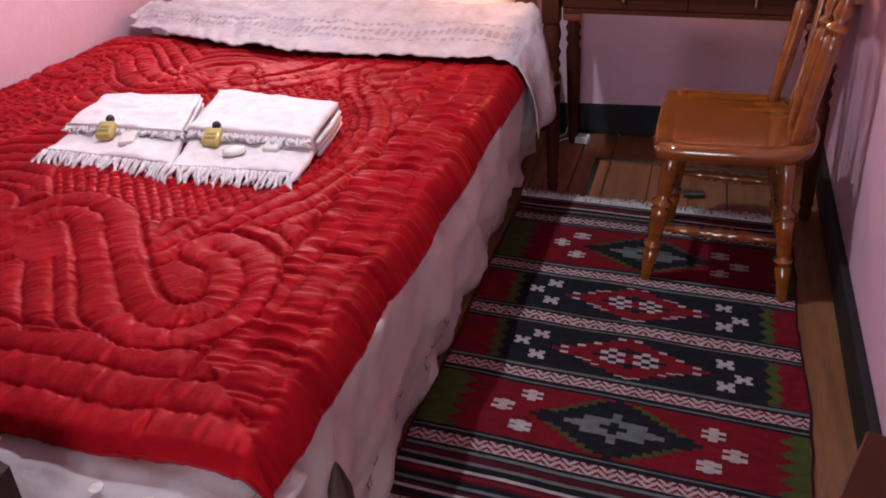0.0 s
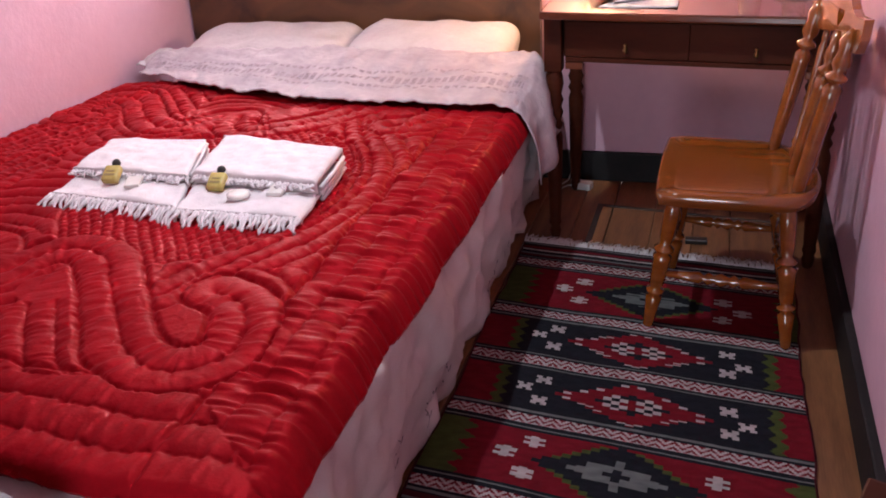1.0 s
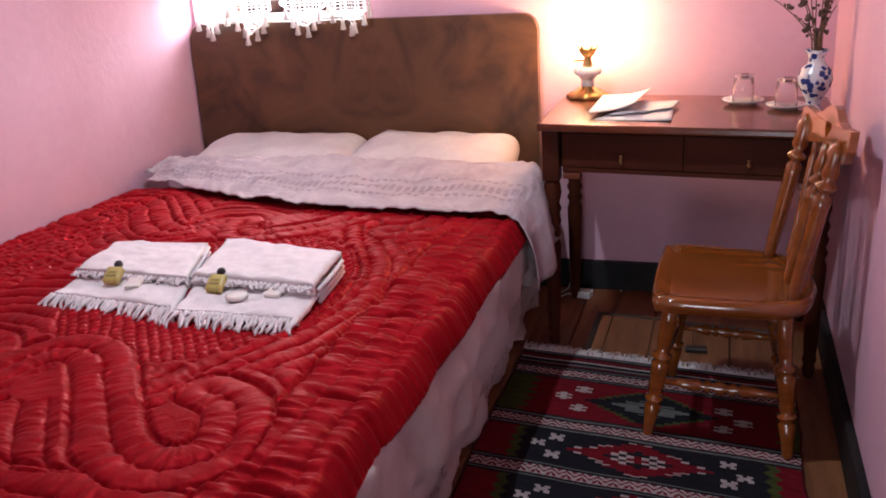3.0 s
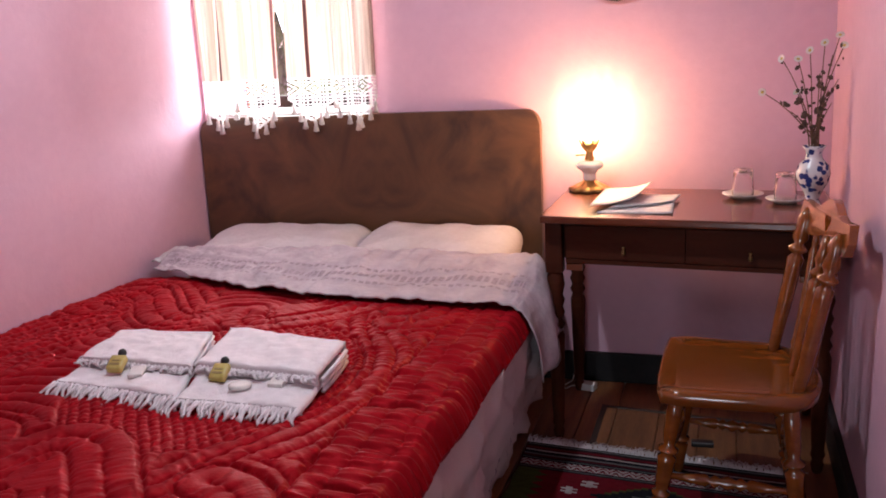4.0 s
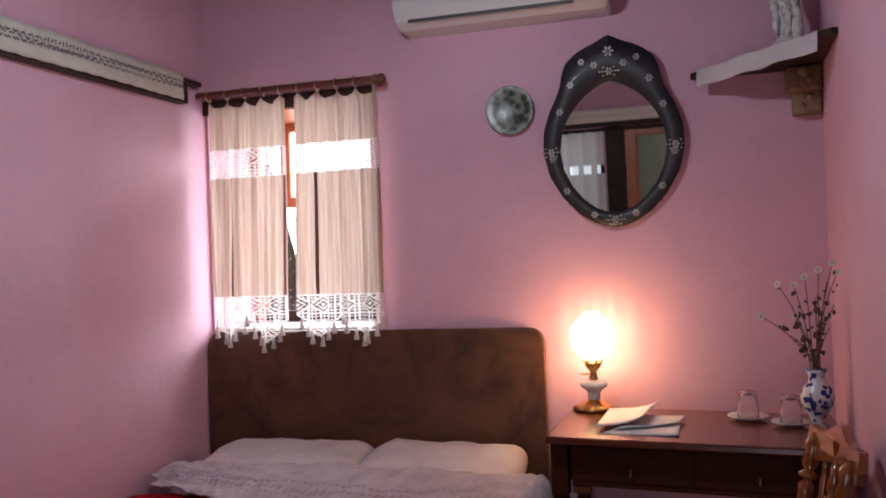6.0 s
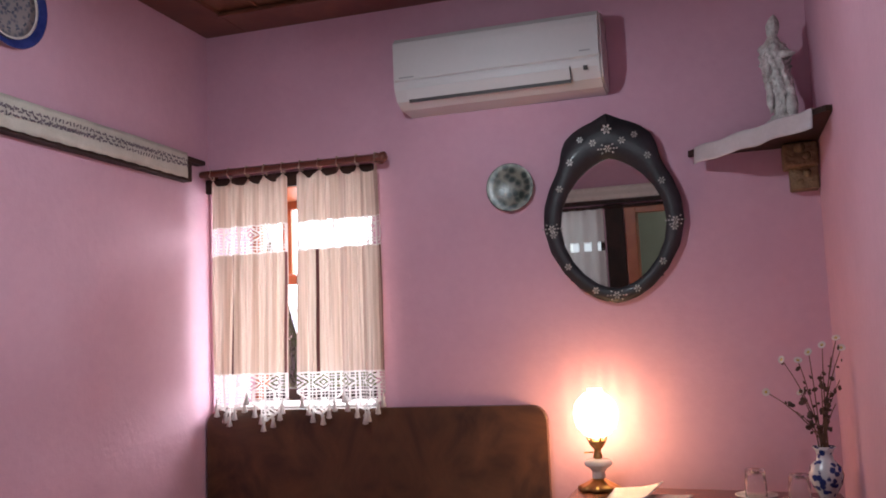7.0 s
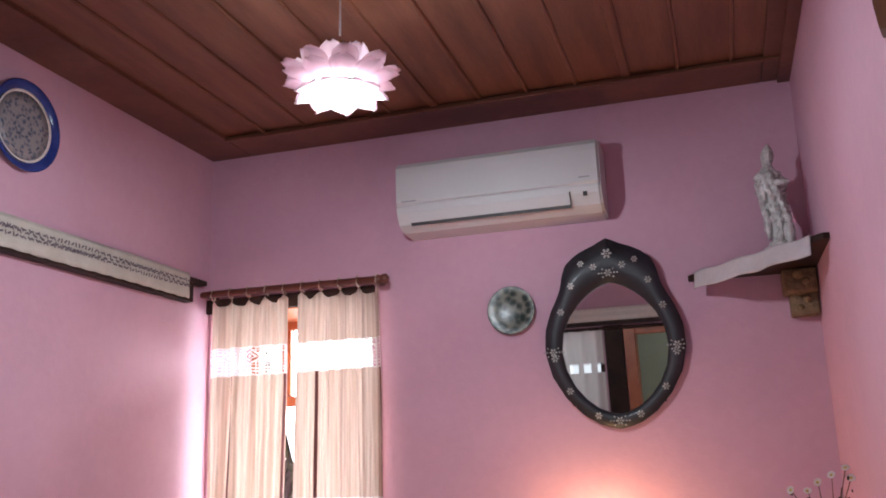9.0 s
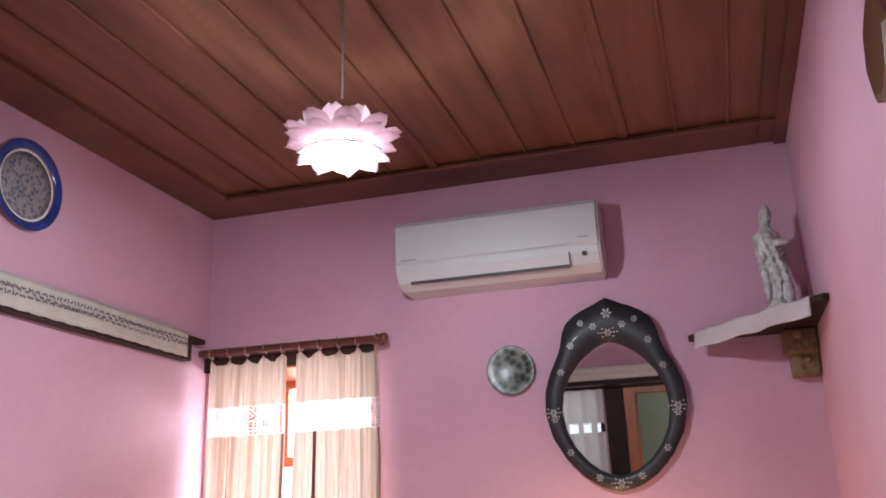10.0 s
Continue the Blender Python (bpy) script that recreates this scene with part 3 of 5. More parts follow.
    H = np.where(fine, 0.55 * dia + 0.1, H) * np.where(dS > W, seam(R - 0.335), 1)
    # straight rows along the edges
    foot, flank = YW - QY0, QX1 - XW
    dE = np.minimum(np.minimum(Y - QY0, QX1 - X), np.minimum(X - QX0, QY1 - Y))
    rim_foot = (foot < 0.222 + 0.03 * np.sin((X + 0.9) * 5)) & (dS > W) & (foot < flank)
    rim_flank = (flank < 0.205) & (dS > W) & ~rim_foot
    H = np.where(rim_foot, groove(foot, 0.074), H)
    H = np.where(rim_flank, 0.35 + 0.6 * groove(flank, 0.068, 0.35), H)
    H *= np.where(dS > W, seam(flank - 0.205) * seam(np.where(foot < flank, foot - 0.222, 1)), 1)
    tang = np.where(rim_foot, X, np.where(rim_flank, Y, tang))
    cross = np.where(rim_foot, foot, np.where(rim_flank, flank, cross))
    # gathers run across the rows and are deepest beside the stitching
    warp = 1.3 * vn(X * 14, Y * 14)
    g = 2.4 * vn(tang / 0.0135 + warp, cross / 0.040 + 40) + 1.5 * vn(tang / 0.0080 + 2 * warp, cross / 0.022 + 9) + 1.4 * vn(tang / 0.030 + warp, cross / 0.05 + 77)
    rib = 2.8 * vn(tang / 0.0165 + 0.7 * warp, cross / 0.11 + 3) + 1.2 * vn(tang / 0.0090 + warp, cross / 0.06)
    far = np.clip((Y - 1.55) / 0.5, 0, 1)
    Z = ZB + 0.014 + 0.030 * np.sin(np.pi * U) ** 0.5 * np.sin(np.pi * V) ** 0.5
    Z += (0.0125 + 0.002 * far) * H
    Z += np.where(rim_flank, 0.0060 * rib, (0.0034 + 0.0020 * far) * (1.35 - 0.95 * H) * g) * np.where(fine | eye, 0.45, 1.0) * np.clip(dE / 0.03, 0.25, 1)
    Z += 0.005 * np.sin(7.3 * X + 3.1 * np.sin(5.1 * Y)) * np.sin(6.1 * Y + 2.3 * np.sin(4.7 * X)) + 0.006 * far * vn(X * 9, Y * 9)
    drop = np.clip((X - (QX1 - 0.045)) / 0.045, 0, 1)
    Z -= 0.050 * drop ** 2 + 0.014 * np.clip((QY0 + 0.02 - Y) / 0.02, 0, 1) ** 2
    Z -= 0.035 * np.clip((Y - QY1 + 0.05) / 0.05, 0, 1) ** 2 + 0.02 * np.clip((QX0 + 0.05 - X) / 0.05, 0, 1)
    X = X + 0.007 * wob(Y, 14, 4) * np.clip((X - QX1 + 0.2) / 0.2, 0, 1) + 0.0022 * rib * drop
    Y = Y + 0.010 * wob(X, 8, 5) * np.clip((QY0 + 0.2 - Y) / 0.2, 0, 1)
    verts = list(zip(X.ravel().tolist(), Y.ravel().tolist(), Z.ravel().tolist()))
    idx = np.arange((nx + 1) * (ny + 1)).reshape(nx + 1, ny + 1)
    faces = np.stack([idx[:-1, :-1], idx[1:, :-1], idx[1:, 1:], idx[:-1, 1:]], -1).reshape(-1, 4).tolist()
    # the last row tucks under, giving the quilt its thickness
    rim = np.concatenate([idx[:, 0], idx[-1, 1:], idx[-2::-1, -1], idx[0, -2:0:-1]]).tolist()
    base = len(verts)
    for i in rim:
        a = verts[i]
        verts.append((a[0] * 0.985 + cx * 0.015, a[1] * 0.985 + cy * 0.015, a[2] - 0.022))
    n = len(rim)
    ring = [[rim[i], base + i, base + (i + 1) % n, rim[(i + 1) % n]] for i in range(n)]
    return verts, faces, ring


_v, _f, _r = quilt()
quilt_ob = thing("quilt", (-1.3, 1.7, 0.5), "shiny red satin quilt stitched with scrolls and gathered rows", "quilt")
fast_mesh("cover", _v[:(QNX + 1) * (QNY + 1)], _f, RED_SATIN, quilt_ob, "", None, True)
_ids = {k: i for i, k in enumerate(sorted({k for q in _r for k in q}))}
fast_mesh("edge_binding", [_v[k] for k in _ids], [[_ids[k] for k in q] for q in _r], RED_SATIN, quilt_ob, "narrow turned edge", None, True)


# ---- pillows and turned-down sheet ----
def pillow(cx, cy, cz, a, b, c, turn, seed):
    bm = bmesh.new()
    bmesh.ops.create_uvsphere(bm, u_segments=48, v_segments=28, radius=1)
    for v in bm.verts:
        p = v.co.copy()
        e = 0.42
        s = lambda t, k: math.copysign(abs(t) ** k, t)
        r = math.hypot(p.x, p.y) or 1e-6
        ux, uy = p.x / r, p.y / r
        sq = 1 / max(abs(ux), abs(uy), 0.5) ** 0.82
        v.co = Vector((ux * r ** e * sq * a * 0.93, uy * r ** e * sq * b * 0.93, s(p.z, 0.8) * c * (1 - 0.15 * r ** 6)))
        v.co += Vector((0, 0, 0.014 * n2(v.co.x + seed, v.co.y, 7) + 0.006 * n2(v.co.x, v.co.y + seed, 19)))
    bmesh.ops.transform(bm, matrix=pose(cx, cy, cz, *turn), verts=bm.verts)
    return bm


for c in ((-1.625, 3.03, 0.555, 0.36, 0.21, 0.080, (8, 0, 2), 1), (-1.005, 3.02, 0.555, 0.325, 0.22, 0.087, (8, 1, -3), 5)):
    thing("pillow", c[:3], "plump white cotton pillow against the headboard", "pillow", "pillows on the bed", "", pillow(*c), WHITE_COTTON, True)


def fold_sheet(u, v):
    """Turned-down sheet: across the bed, then down over its side."""
    w = 1.70 * u
    flat = 1.40
    xx = -1.995 + min(w, flat)
    yn = 2.438 + 0.285 * max(0.0, (-1.22 - xx) / 0.775) ** 1.15 + 0.010 * math.sin(19 * u) + 0.014 * n2(u, 0, 11)
    yf = 2.875 - 0.02 * u + 0.012 * n2(u, 3, 6)
    y = yn + (yf - yn) * v
    z = 0.560 + 0.048 * v ** 1.4 + 0.010 * math.sin(math.pi * min(1, w / flat))
    z += 0.010 * n2(u * 3, v, 3, 2) + 0.008 * n2(u * 9, v * 3, 2, 4) + 0.007 * n2(u * 26, v * 2.2, 2, 8) + 0.004 * n2(u * 50, v * 6, 2, 5)
    if w > flat:
        a = (w - flat) / 0.30
        xx += 0.105 * math.sin(min(a, 1) * 1.35) + 0.016 * math.sin(21 * y + 3 * a) * a
        z -= (0.255 - 0.03 * v) * a ** 1.8 - 0.012 * a * (1 - a) + 0.012 * n2(y, a, 9, 6) * a
        y += a * (0.13 * (0.45 - v) - 0.03 * math.sin(3 * a))
    return Vector((xx, y, z))


top_sheet = thing("top_sheet", (-1.3, 2.7, 0.56), "white turned-down top sheet with two openwork bands", "sheet")
part("sheet_panel", sheet(fold_sheet, 170, 40, 0.004), SHEET, top_sheet, "", True)
HEMSTITCH = surface("mauve_grey_openwork", (0.27, 0.20, 0.235), (0.40, 0.325, 0.36), 120, 0.9, 0.5, 300)
for v0, hw in ((0.28, 0.018), (0.42, 0.050), (0.58, 0.018)):
    tagged(part("openwork_band", sheet(lambda u, v: fold_sheet(0.02 + u * 0.83, v0 + hw * (v - 0.5) * 2) + Vector((0, 0, 0.0055)), 170, 3, 0, (lambda u, v: int(u * 170) % 3 != 0)), HEMSTITCH, top_sheet), kind="stuff")


def side_drape(u, v):
    y = 2.46 + 0.58 * u
    return Vector((-0.575 + 0.050 * math.sin(v * 2.2) - 0.03 * v + 0.016 * math.sin(y * 34 + 2 * v) * v + 0.01 * n2(y, v, 8), y + 0.05 * v * (0.4 - u), 0.545 - (0.18 + 0.10 * math.sin(2.6 * u + 0.4)) * v + 0.012 * n2(y, v, 6, 4)))


thing("sheet_corner", (-0.55, 2.75, 0.3), "loose white sheet corner hanging over the bed's side", "sheet", "", "", sheet(side_drape, 44, 24, 0.003), WHITE_COTTON, True)
thing("pillow_cover", (-1.96, 2.83, 0.58), "gathered white pillowcase end lying by the wall", "pillowcase", "", "",
      sheet(lambda u, v: Vector((-2.055 + 0.15 * u, 2.80 + 0.12 * v + 0.03 * u, 0.566 + 0.040 * math.sin(math.pi * u) * math.sin(math.pi * v) + 0.010 * n2(u * 5, v * 5, 1.5))), 20, 20, 0.004), WHITE_COTTON, True)


# ---- towels ----
def towel(name, quad, z, lift, seed):
    """Twice folded towel: a lower and an upper layer with knotted fringes."""
    a, b, c, d = [Vector((*p, 0)) for p in quad]      # near left, near right, far right, far left

    def at(u, v):
        return (a * (1 - u) + b * u) * (1 - v) + (d * (1 - u) + c * u) * v
    th = thing(name, (*at(0.5, 0.5).xy, z), "folded white woven towel with knotted fringe on the red quilt", "towel", "folded towels")
    for v0, v1, h0, h1, nm in ((0.0, 0.98, 0.0, 0.030, "lower_fold"), (0.36, 1.0, 0.030, 0.030 + lift, "upper_fold")):
        def slab(u, v, v0=v0, v1=v1, h0=h0, h1=h1):
            w = min(1, max(0, v * 1.25 - 0.125))
            side = v < 0.1 or v > 0.9
            p = at(u, v0 + (v1 - v0) * w)
            e = min(min(u, 1 - u) / 0.03, 1) ** 0.5
            if v < 0.1:
                hh = h0 + (h1 - h0) * (v / 0.1) ** 0.6 * (0.75 + 0.25 * e)
            elif v > 0.9:
                hh = h0 + (h1 - h0) * ((1 - v) / 0.1) ** 0.6
            else:
                hh = h1 - 0.35 * (h1 - h0) * (1 - e)
            hh += (0.010 * n2(p.x, p.y, 9, seed) + 0.004 * n2(p.x, p.y, 24, seed) + 0.002 * n2(p.x, p.y, 50, seed)) * (0 if side else 1)
            return Vector((p.x, p.y, z + hh))
        part(nm, sheet(slab, 44, 44, 0.002), TOWEL, th, "", True)
        bm = bmesh.new()
        n = 40 if v0 == 0 else 34
        for i in range(n):
            u = (i + 0.5) / n + random.uniform(-0.01, 0.01)
            p = at(u, v0)
            p.z = z + h1 * 0.75
            dx, ln = random.uniform(-0.012, 0.012), random.uniform(0.022, 0.045) * (1.25 if v0 == 0 else 0.55)
            fall = -0.62 * h1 if v0 == 0 else -0.004
            ph, am = random.uniform(0, 6.3), random.uniform(0.003, 0.009)
            pts = [p + Vector((dx * t + am * math.sin(ph + 7 * t) * t, -ln * t, fall * t * t + 0.004 * math.sin(ph + 5 * t) * t)) for t in (0, 0.2, 0.4, 0.6, 0.8, 1)]
            tube(pts, lambda t: 0.0040 * (1 + 0.7 * math.sin(t * 6.2 + ph) ** 2) * (1 - 0.4 * t), 5, bm)
        part("fringe", bm, TOWEL, th, "knotted cotton fringe", True)
    for k in range(3):
        o = at(1.0, 0.40)
        q = at(1.0, 0.98)
        part("fold_edge", tube([o + Vector((0.004, 0, z + 0.012 + 0.014 * k)), (o + q) / 2 + Vector((0.007, 0, z + 0.013 + 0.014 * k)), q + Vector((0.002, 0, z + 0.012 + 0.014 * k))], 0.0055, 6), TOWEL, th, "", True)
    return th


TZ = 0.538
towel("towel", ((-1.525, 1.655), (-1.155, 1.62), (-1.295, 1.995), (-1.570, 1.965)), TZ, 0.022, 3)
towel("towel", ((-1.16, 1.61), (-0.845, 1.61), (-0.885, 1.945), (-1.245, 2.005)), TZ, 0.034, 8)


OLIVEPRINT = surface("olive_print", (0.22, 0.16, 0.05), (0.28, 0.2, 0.07), 20, 0.5, 0.02)


def bottle(x, y, z, rz):
    b = thing("shampoo_bottle", (x, y, z), "small yellow toiletry bottle with a black cap on a towel", "bottle", "toiletry bottles")
    m = pose(x, y + 0.01, z + 0.002, -60, 0, rz)
    part("body", block(-0.020, 0.020, -0.010, 0.010, 0.0, 0.046, 0.006, None, m), YELLOWSOAP, b, "", True)
    part("label", block(-0.013, 0.013, -0.0112, -0.0104, 0.012, 0.018, 0, None, m), OLIVEPRINT, b, "brown print bar")
    part("label", block(-0.010, 0.010, -0.0112, -0.0104, 0.024, 0.028, 0, None, m), OLIVEPRINT, b, "brown print bar")
    part("cap", lathe([(0.006, 0.046), (0.008, 0.050), (0.0105, 0.056), (0.0105, 0.062), (0.006, 0.068), (0.001, 0.069)], (0, 0, 0), 14, m), BLACK, b, "round black cap", True)


bottle(-1.395, 1.70, TZ + 0.036, 8)
bottle(-1.105, 1.69, TZ + 0.036, 4)
for c in ((-1.330, 1.715, 20), (-0.955, 1.72, 5)):
    thing("soap_packet", (c[0], c[1], TZ + 0.033), "small white wrapped soap bar on a towel", "soap", "wrapped soaps", "", block(-0.018, 0.018, -0.024, 0.024, 0, 0.012, 0.003, None, pose(c[0], c[1], TZ + 0.033, 8, 0, c[2])), PORCELAIN)
thing("round_soap", (-1.035, 1.685, TZ + 0.034), "round white soap in pleated paper on a towel", "soap", "wrapped soaps", "", lathe([(0.018, 0), (0.026, 0.003), (0.026, 0.010), (0.02, 0.013), (0.004, 0.012)], (-1.035, 1.685, TZ + 0.030), 22), PORCELAIN, True)

# ---- desk ----
DZ = 0.772
SK = -0.115                                             # the desk stands a little askew in the corner
DS = Matrix(((1, 0, 0, 0), (SK, 1, 0, -SK * -0.54), (0, 0, 1, 0), (0, 0, 0, 1)))


def skewed(bm):
    bmesh.ops.transform(bm, matrix=DS, verts=bm.verts)
    return bm


desk = thing("writing_desk", (-0.1, 3.0, 0), "mahogany writing desk with turned legs and two drawers", "desk")
part("tabletop", skewed(block(-0.545, 0.325, 2.705, 3.275, DZ - 0.024, DZ, 0.006)), MAHOGANY, desk)
part("apron", skewed(block(-0.50, 0.285, 3.20, 3.225, 0.615, DZ - 0.026, 0.002)), MAHOGANY, desk)
part("apron", skewed(block(-0.515, -0.49, 2.80, 3.19, 0.615, DZ - 0.026, 0.002)), MAHOGANY, desk)
part("apron", skewed(block(0.275, 0.30, 2.80, 3.19, 0.615, DZ - 0.026, 0.002)), MAHOGANY, desk)
part("front_rail", skewed(block(-0.475, 0.265, 2.765, 2.785, 0.610, 0.625, 0.002)), SHADEDWOOD, desk)
# hidden block added so that no light shows between the drawers
part("gap_light_block", skewed(block(-0.488, 0.272, 2.802, 3.195, 0.618, DZ - 0.027)), SHADEDWOOD, desk)
part("front_rail", skewed(block(-0.475, 0.265, 2.765, 2.785, 0.735, DZ - 0.026, 0.002)), SHADEDWOOD, desk)
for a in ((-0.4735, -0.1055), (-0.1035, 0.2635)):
    d = part("drawer", skewed(block(a[0], a[1], 2.7635, 2.80, 0.627, 0.7335, 0.002)), SHADEDWOOD, desk)
    c = DS @ Vector(((a[0] + a[1]) / 2, 2.758, 0.668))
    part("pull", lathe([(0.004, -0.018), (0.007, -0.013), (0.0065, -0.007), (0.003, 0.0), (0.006, 0.006), (0.003, 0.009)], (c.x, c.y - 0.006, c.z - 0.004), 10), DULLBRASS, d, "dark brass drop pull", True)
for a in ((-0.555, -0.47), (0.205, 0.285)):
    part("corner_bracket", skewed(block(a[0] + 0.08 if a[0] < 0 else a[0] + 0.01, a[1] + 0.05 if a[0] < 0 else a[1] - 0.015, 2.768, 2.782, 0.585, 0.608, 0.004)), MAHOGANY, desk)
LEG = [(0.012, 0.0), (0.016, 0.015), (0.019, 0.05), (0.015, 0.075), (0.021, 0.10), (0.018, 0.13), (0.021, 0.20), (0.025, 0.50), (0.027, 0.62), (0.020, 0.66), (0.028, 0.69), (0.020, 0.72), (0.028, 0.76), (0.021, 0.79), (0.029, 0.83), (0.022, 0.86), (0.030, 0.92), (0.026, 0.97), (0.020, 1.0)]
for a in ((-0.512, 2.780), (0.283, 2.775), (-0.512, 3.215), (0.283, 3.215)):
    p = DS @ Vector((a[0], a[1], 0))
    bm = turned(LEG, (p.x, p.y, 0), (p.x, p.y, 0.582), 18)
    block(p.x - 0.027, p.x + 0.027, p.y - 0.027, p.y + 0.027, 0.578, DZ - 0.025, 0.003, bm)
    part("leg", bm, SHADEDWOOD, desk, "", True)

# ---- chair ----
chair = thing("side_chair", (0.05, 2.36, 0), "varnished honey pine chair with turned legs and pierced crest rail", "chair")


def seat():
    bm = bmesh.new()
    ring = [(-0.150, 2.20), (-0.135, 2.165), (-0.09, 2.155), (0.05, 2.150), (0.16, 2.155), (0.215, 2.19), (0.245, 2.26), (0.248, 2.36), (0.225, 2.46), (0.18, 2.545), (0.12, 2.575), (-0.02, 2.59), (-0.10, 2.60), (-0.135, 2.585), (-0.148, 2.54)]
    n = len(ring)
    fine = []
    for i in range(n):
        p0, p1, p2, p3 = ring[i - 1], ring[i], ring[(i + 1) % n], ring[(i + 2) % n]
        for k in range(4):
            t = k / 4
            fine.append(tuple(0.5 * (2 * b + (c - a) * t + (2 * a - 5 * b + 4 * c - d) * t * t + (3 * b - a - 3 * c + d) * t ** 3) for a, b, c, d in zip(p0, p1, p2, p3)))
    ring = fine
    lo = [bm.verts.new((a * 0.96 + 0.002, b, 0.402)) for a, b in ring]
    hi = [bm.verts.new((a, b, 0.436)) for a, b in ring]
    inn = [bm.verts.new((0.05 + (a - 0.05) * 0.93, 2.37 + (b - 2.37) * 0.93, 0.442)) for a, b in ring]
    dip = [bm.verts.new((0.05 + (a - 0.05) * 0.80, 2.37 + (b - 2.37) * 0.78, 0.434)) for a, b in ring]
    bm.faces.new(lo[::-1])
    bm.faces.new(dip)
    for p, q in ((lo, hi), (hi, inn), (inn, dip)):
        for i in range(len(ring)):
            j = (i + 1) % len(ring)
            bm.faces.new((p[i], p[j], q[j], q[i]))
    bmesh.ops.bevel(bm, geom=[e for e in bm.edges if e.verts[0].co.z > 0.43 and e.verts[1].co.z > 0.43], offset=0.004, segments=2, affect="EDGES")
    return bm


part("seat", seat(), HONEY, chair, "", True)
CLEG = [(0.012, 0.0), (0.015, 0.02), (0.017, 0.12), (0.022, 0.24), (0.012, 0.265), (0.024, 0.28), (0.024, 0.295), (0.013, 0.31), (0.020, 0.34), (0.0235, 0.52), (0.025, 0.55), (0.013, 0.575), (0.027, 0.595), (0.027, 0.61), (0.014, 0.635), (0.019, 0.70), (0.021, 0.85), (0.018, 1.0)]
feet = {"near_front": ((-0.158, 2.235), (-0.100, 2.225)), "near_back": ((0.200, 2.185), (0.170, 2.215)), "far_front": ((-0.115, 2.60), (-0.085, 2.545)), "far_back": ((0.205, 2.545), (0.150, 2.52))}
for a, b in feet.values():
    part("leg", turned(CLEG, (*a, 0.006), (*b, 0.41), 16), HONEY, chair, "", True)
STR = [(0.007, 0), (0.010, 0.15), (0.017, 0.33), (0.008, 0.36), (0.018, 0.40), (0.010, 0.44), (0.019, 0.5), (0.010, 0.56), (0.018, 0.60), (0.008, 0.64), (0.017, 0.67), (0.010, 0.85), (0.007, 1)]


def on_leg(k, z):
    (a, b) = feet[k]
    f = z / 0.41
    return (a[0] + (b[0] - a[0]) * f, a[1] + (b[1] - a[1]) * f, z)


for p, q, z in (("near_front", "near_back", 0.175), ("far_front", "far_back", 0.185), ("near_front", "far_front", 0.235), ("near_back", "far_back", 0.225)):
    part("stretcher", turned(STR, on_leg(p, z), on_leg(q, z), 12), HONEY, chair, "", True)
POST = [(0.013, 0), (0.016, 0.05), (0.019, 0.30), (0.021, 0.60), (0.023, 0.66), (0.012, 0.69), (0.026, 0.71), (0.026, 0.73), (0.012, 0.755), (0.023, 0.80), (0.016, 0.87), (0.021, 0.92), (0.011, 0.97), (0.004, 1.0)]
SPIN = [(0.010, 0), (0.013, 0.06), (0.017, 0.35), (0.018, 0.62), (0.020, 0.68), (0.010, 0.71), (0.022, 0.73), (0.022, 0.75), (0.010, 0.78), (0.019, 0.83), (0.012, 0.92), (0.010, 1)]
BB, BT = ((0.185, 2.215), (0.140, 2.525)), ((0.262, 2.205), (0.218, 2.535))
for i in (0, 1):
    part("back_post", turned(POST, (*BB[i], 0.43), (*BT[i], 0.835), 16), HONEY, chair, "", True)
THIN = [(0.006, 0), (0.009, 0.06), (0.006, 0.10), (0.011, 0.13), (0.007, 0.16), (0.008, 0.5), (0.011, 0.80), (0.007, 0.84), (0.010, 0.87), (0.007, 1)]
for f, prof, bow in ((0.40, SPIN, 0.012), (0.14, THIN, 0.030), (0.28, THIN, 0.048), (0.54, THIN, 0.056), (0.68, THIN, 0.052), (0.82, THIN, 0.036)):
    a = [BB[0][k] + (BB[1][k] - BB[0][k]) * f for k in (0, 1)]
    b = [BT[0][k] + (BT[1][k] - BT[0][k]) * f for k in (0, 1)]
    part("spindle", turned(prof, (a[0] + bow, a[1], 0.428), (b[0] + bow * 0.45, b[1], 0.80), 10), HONEY, chair, "", True)


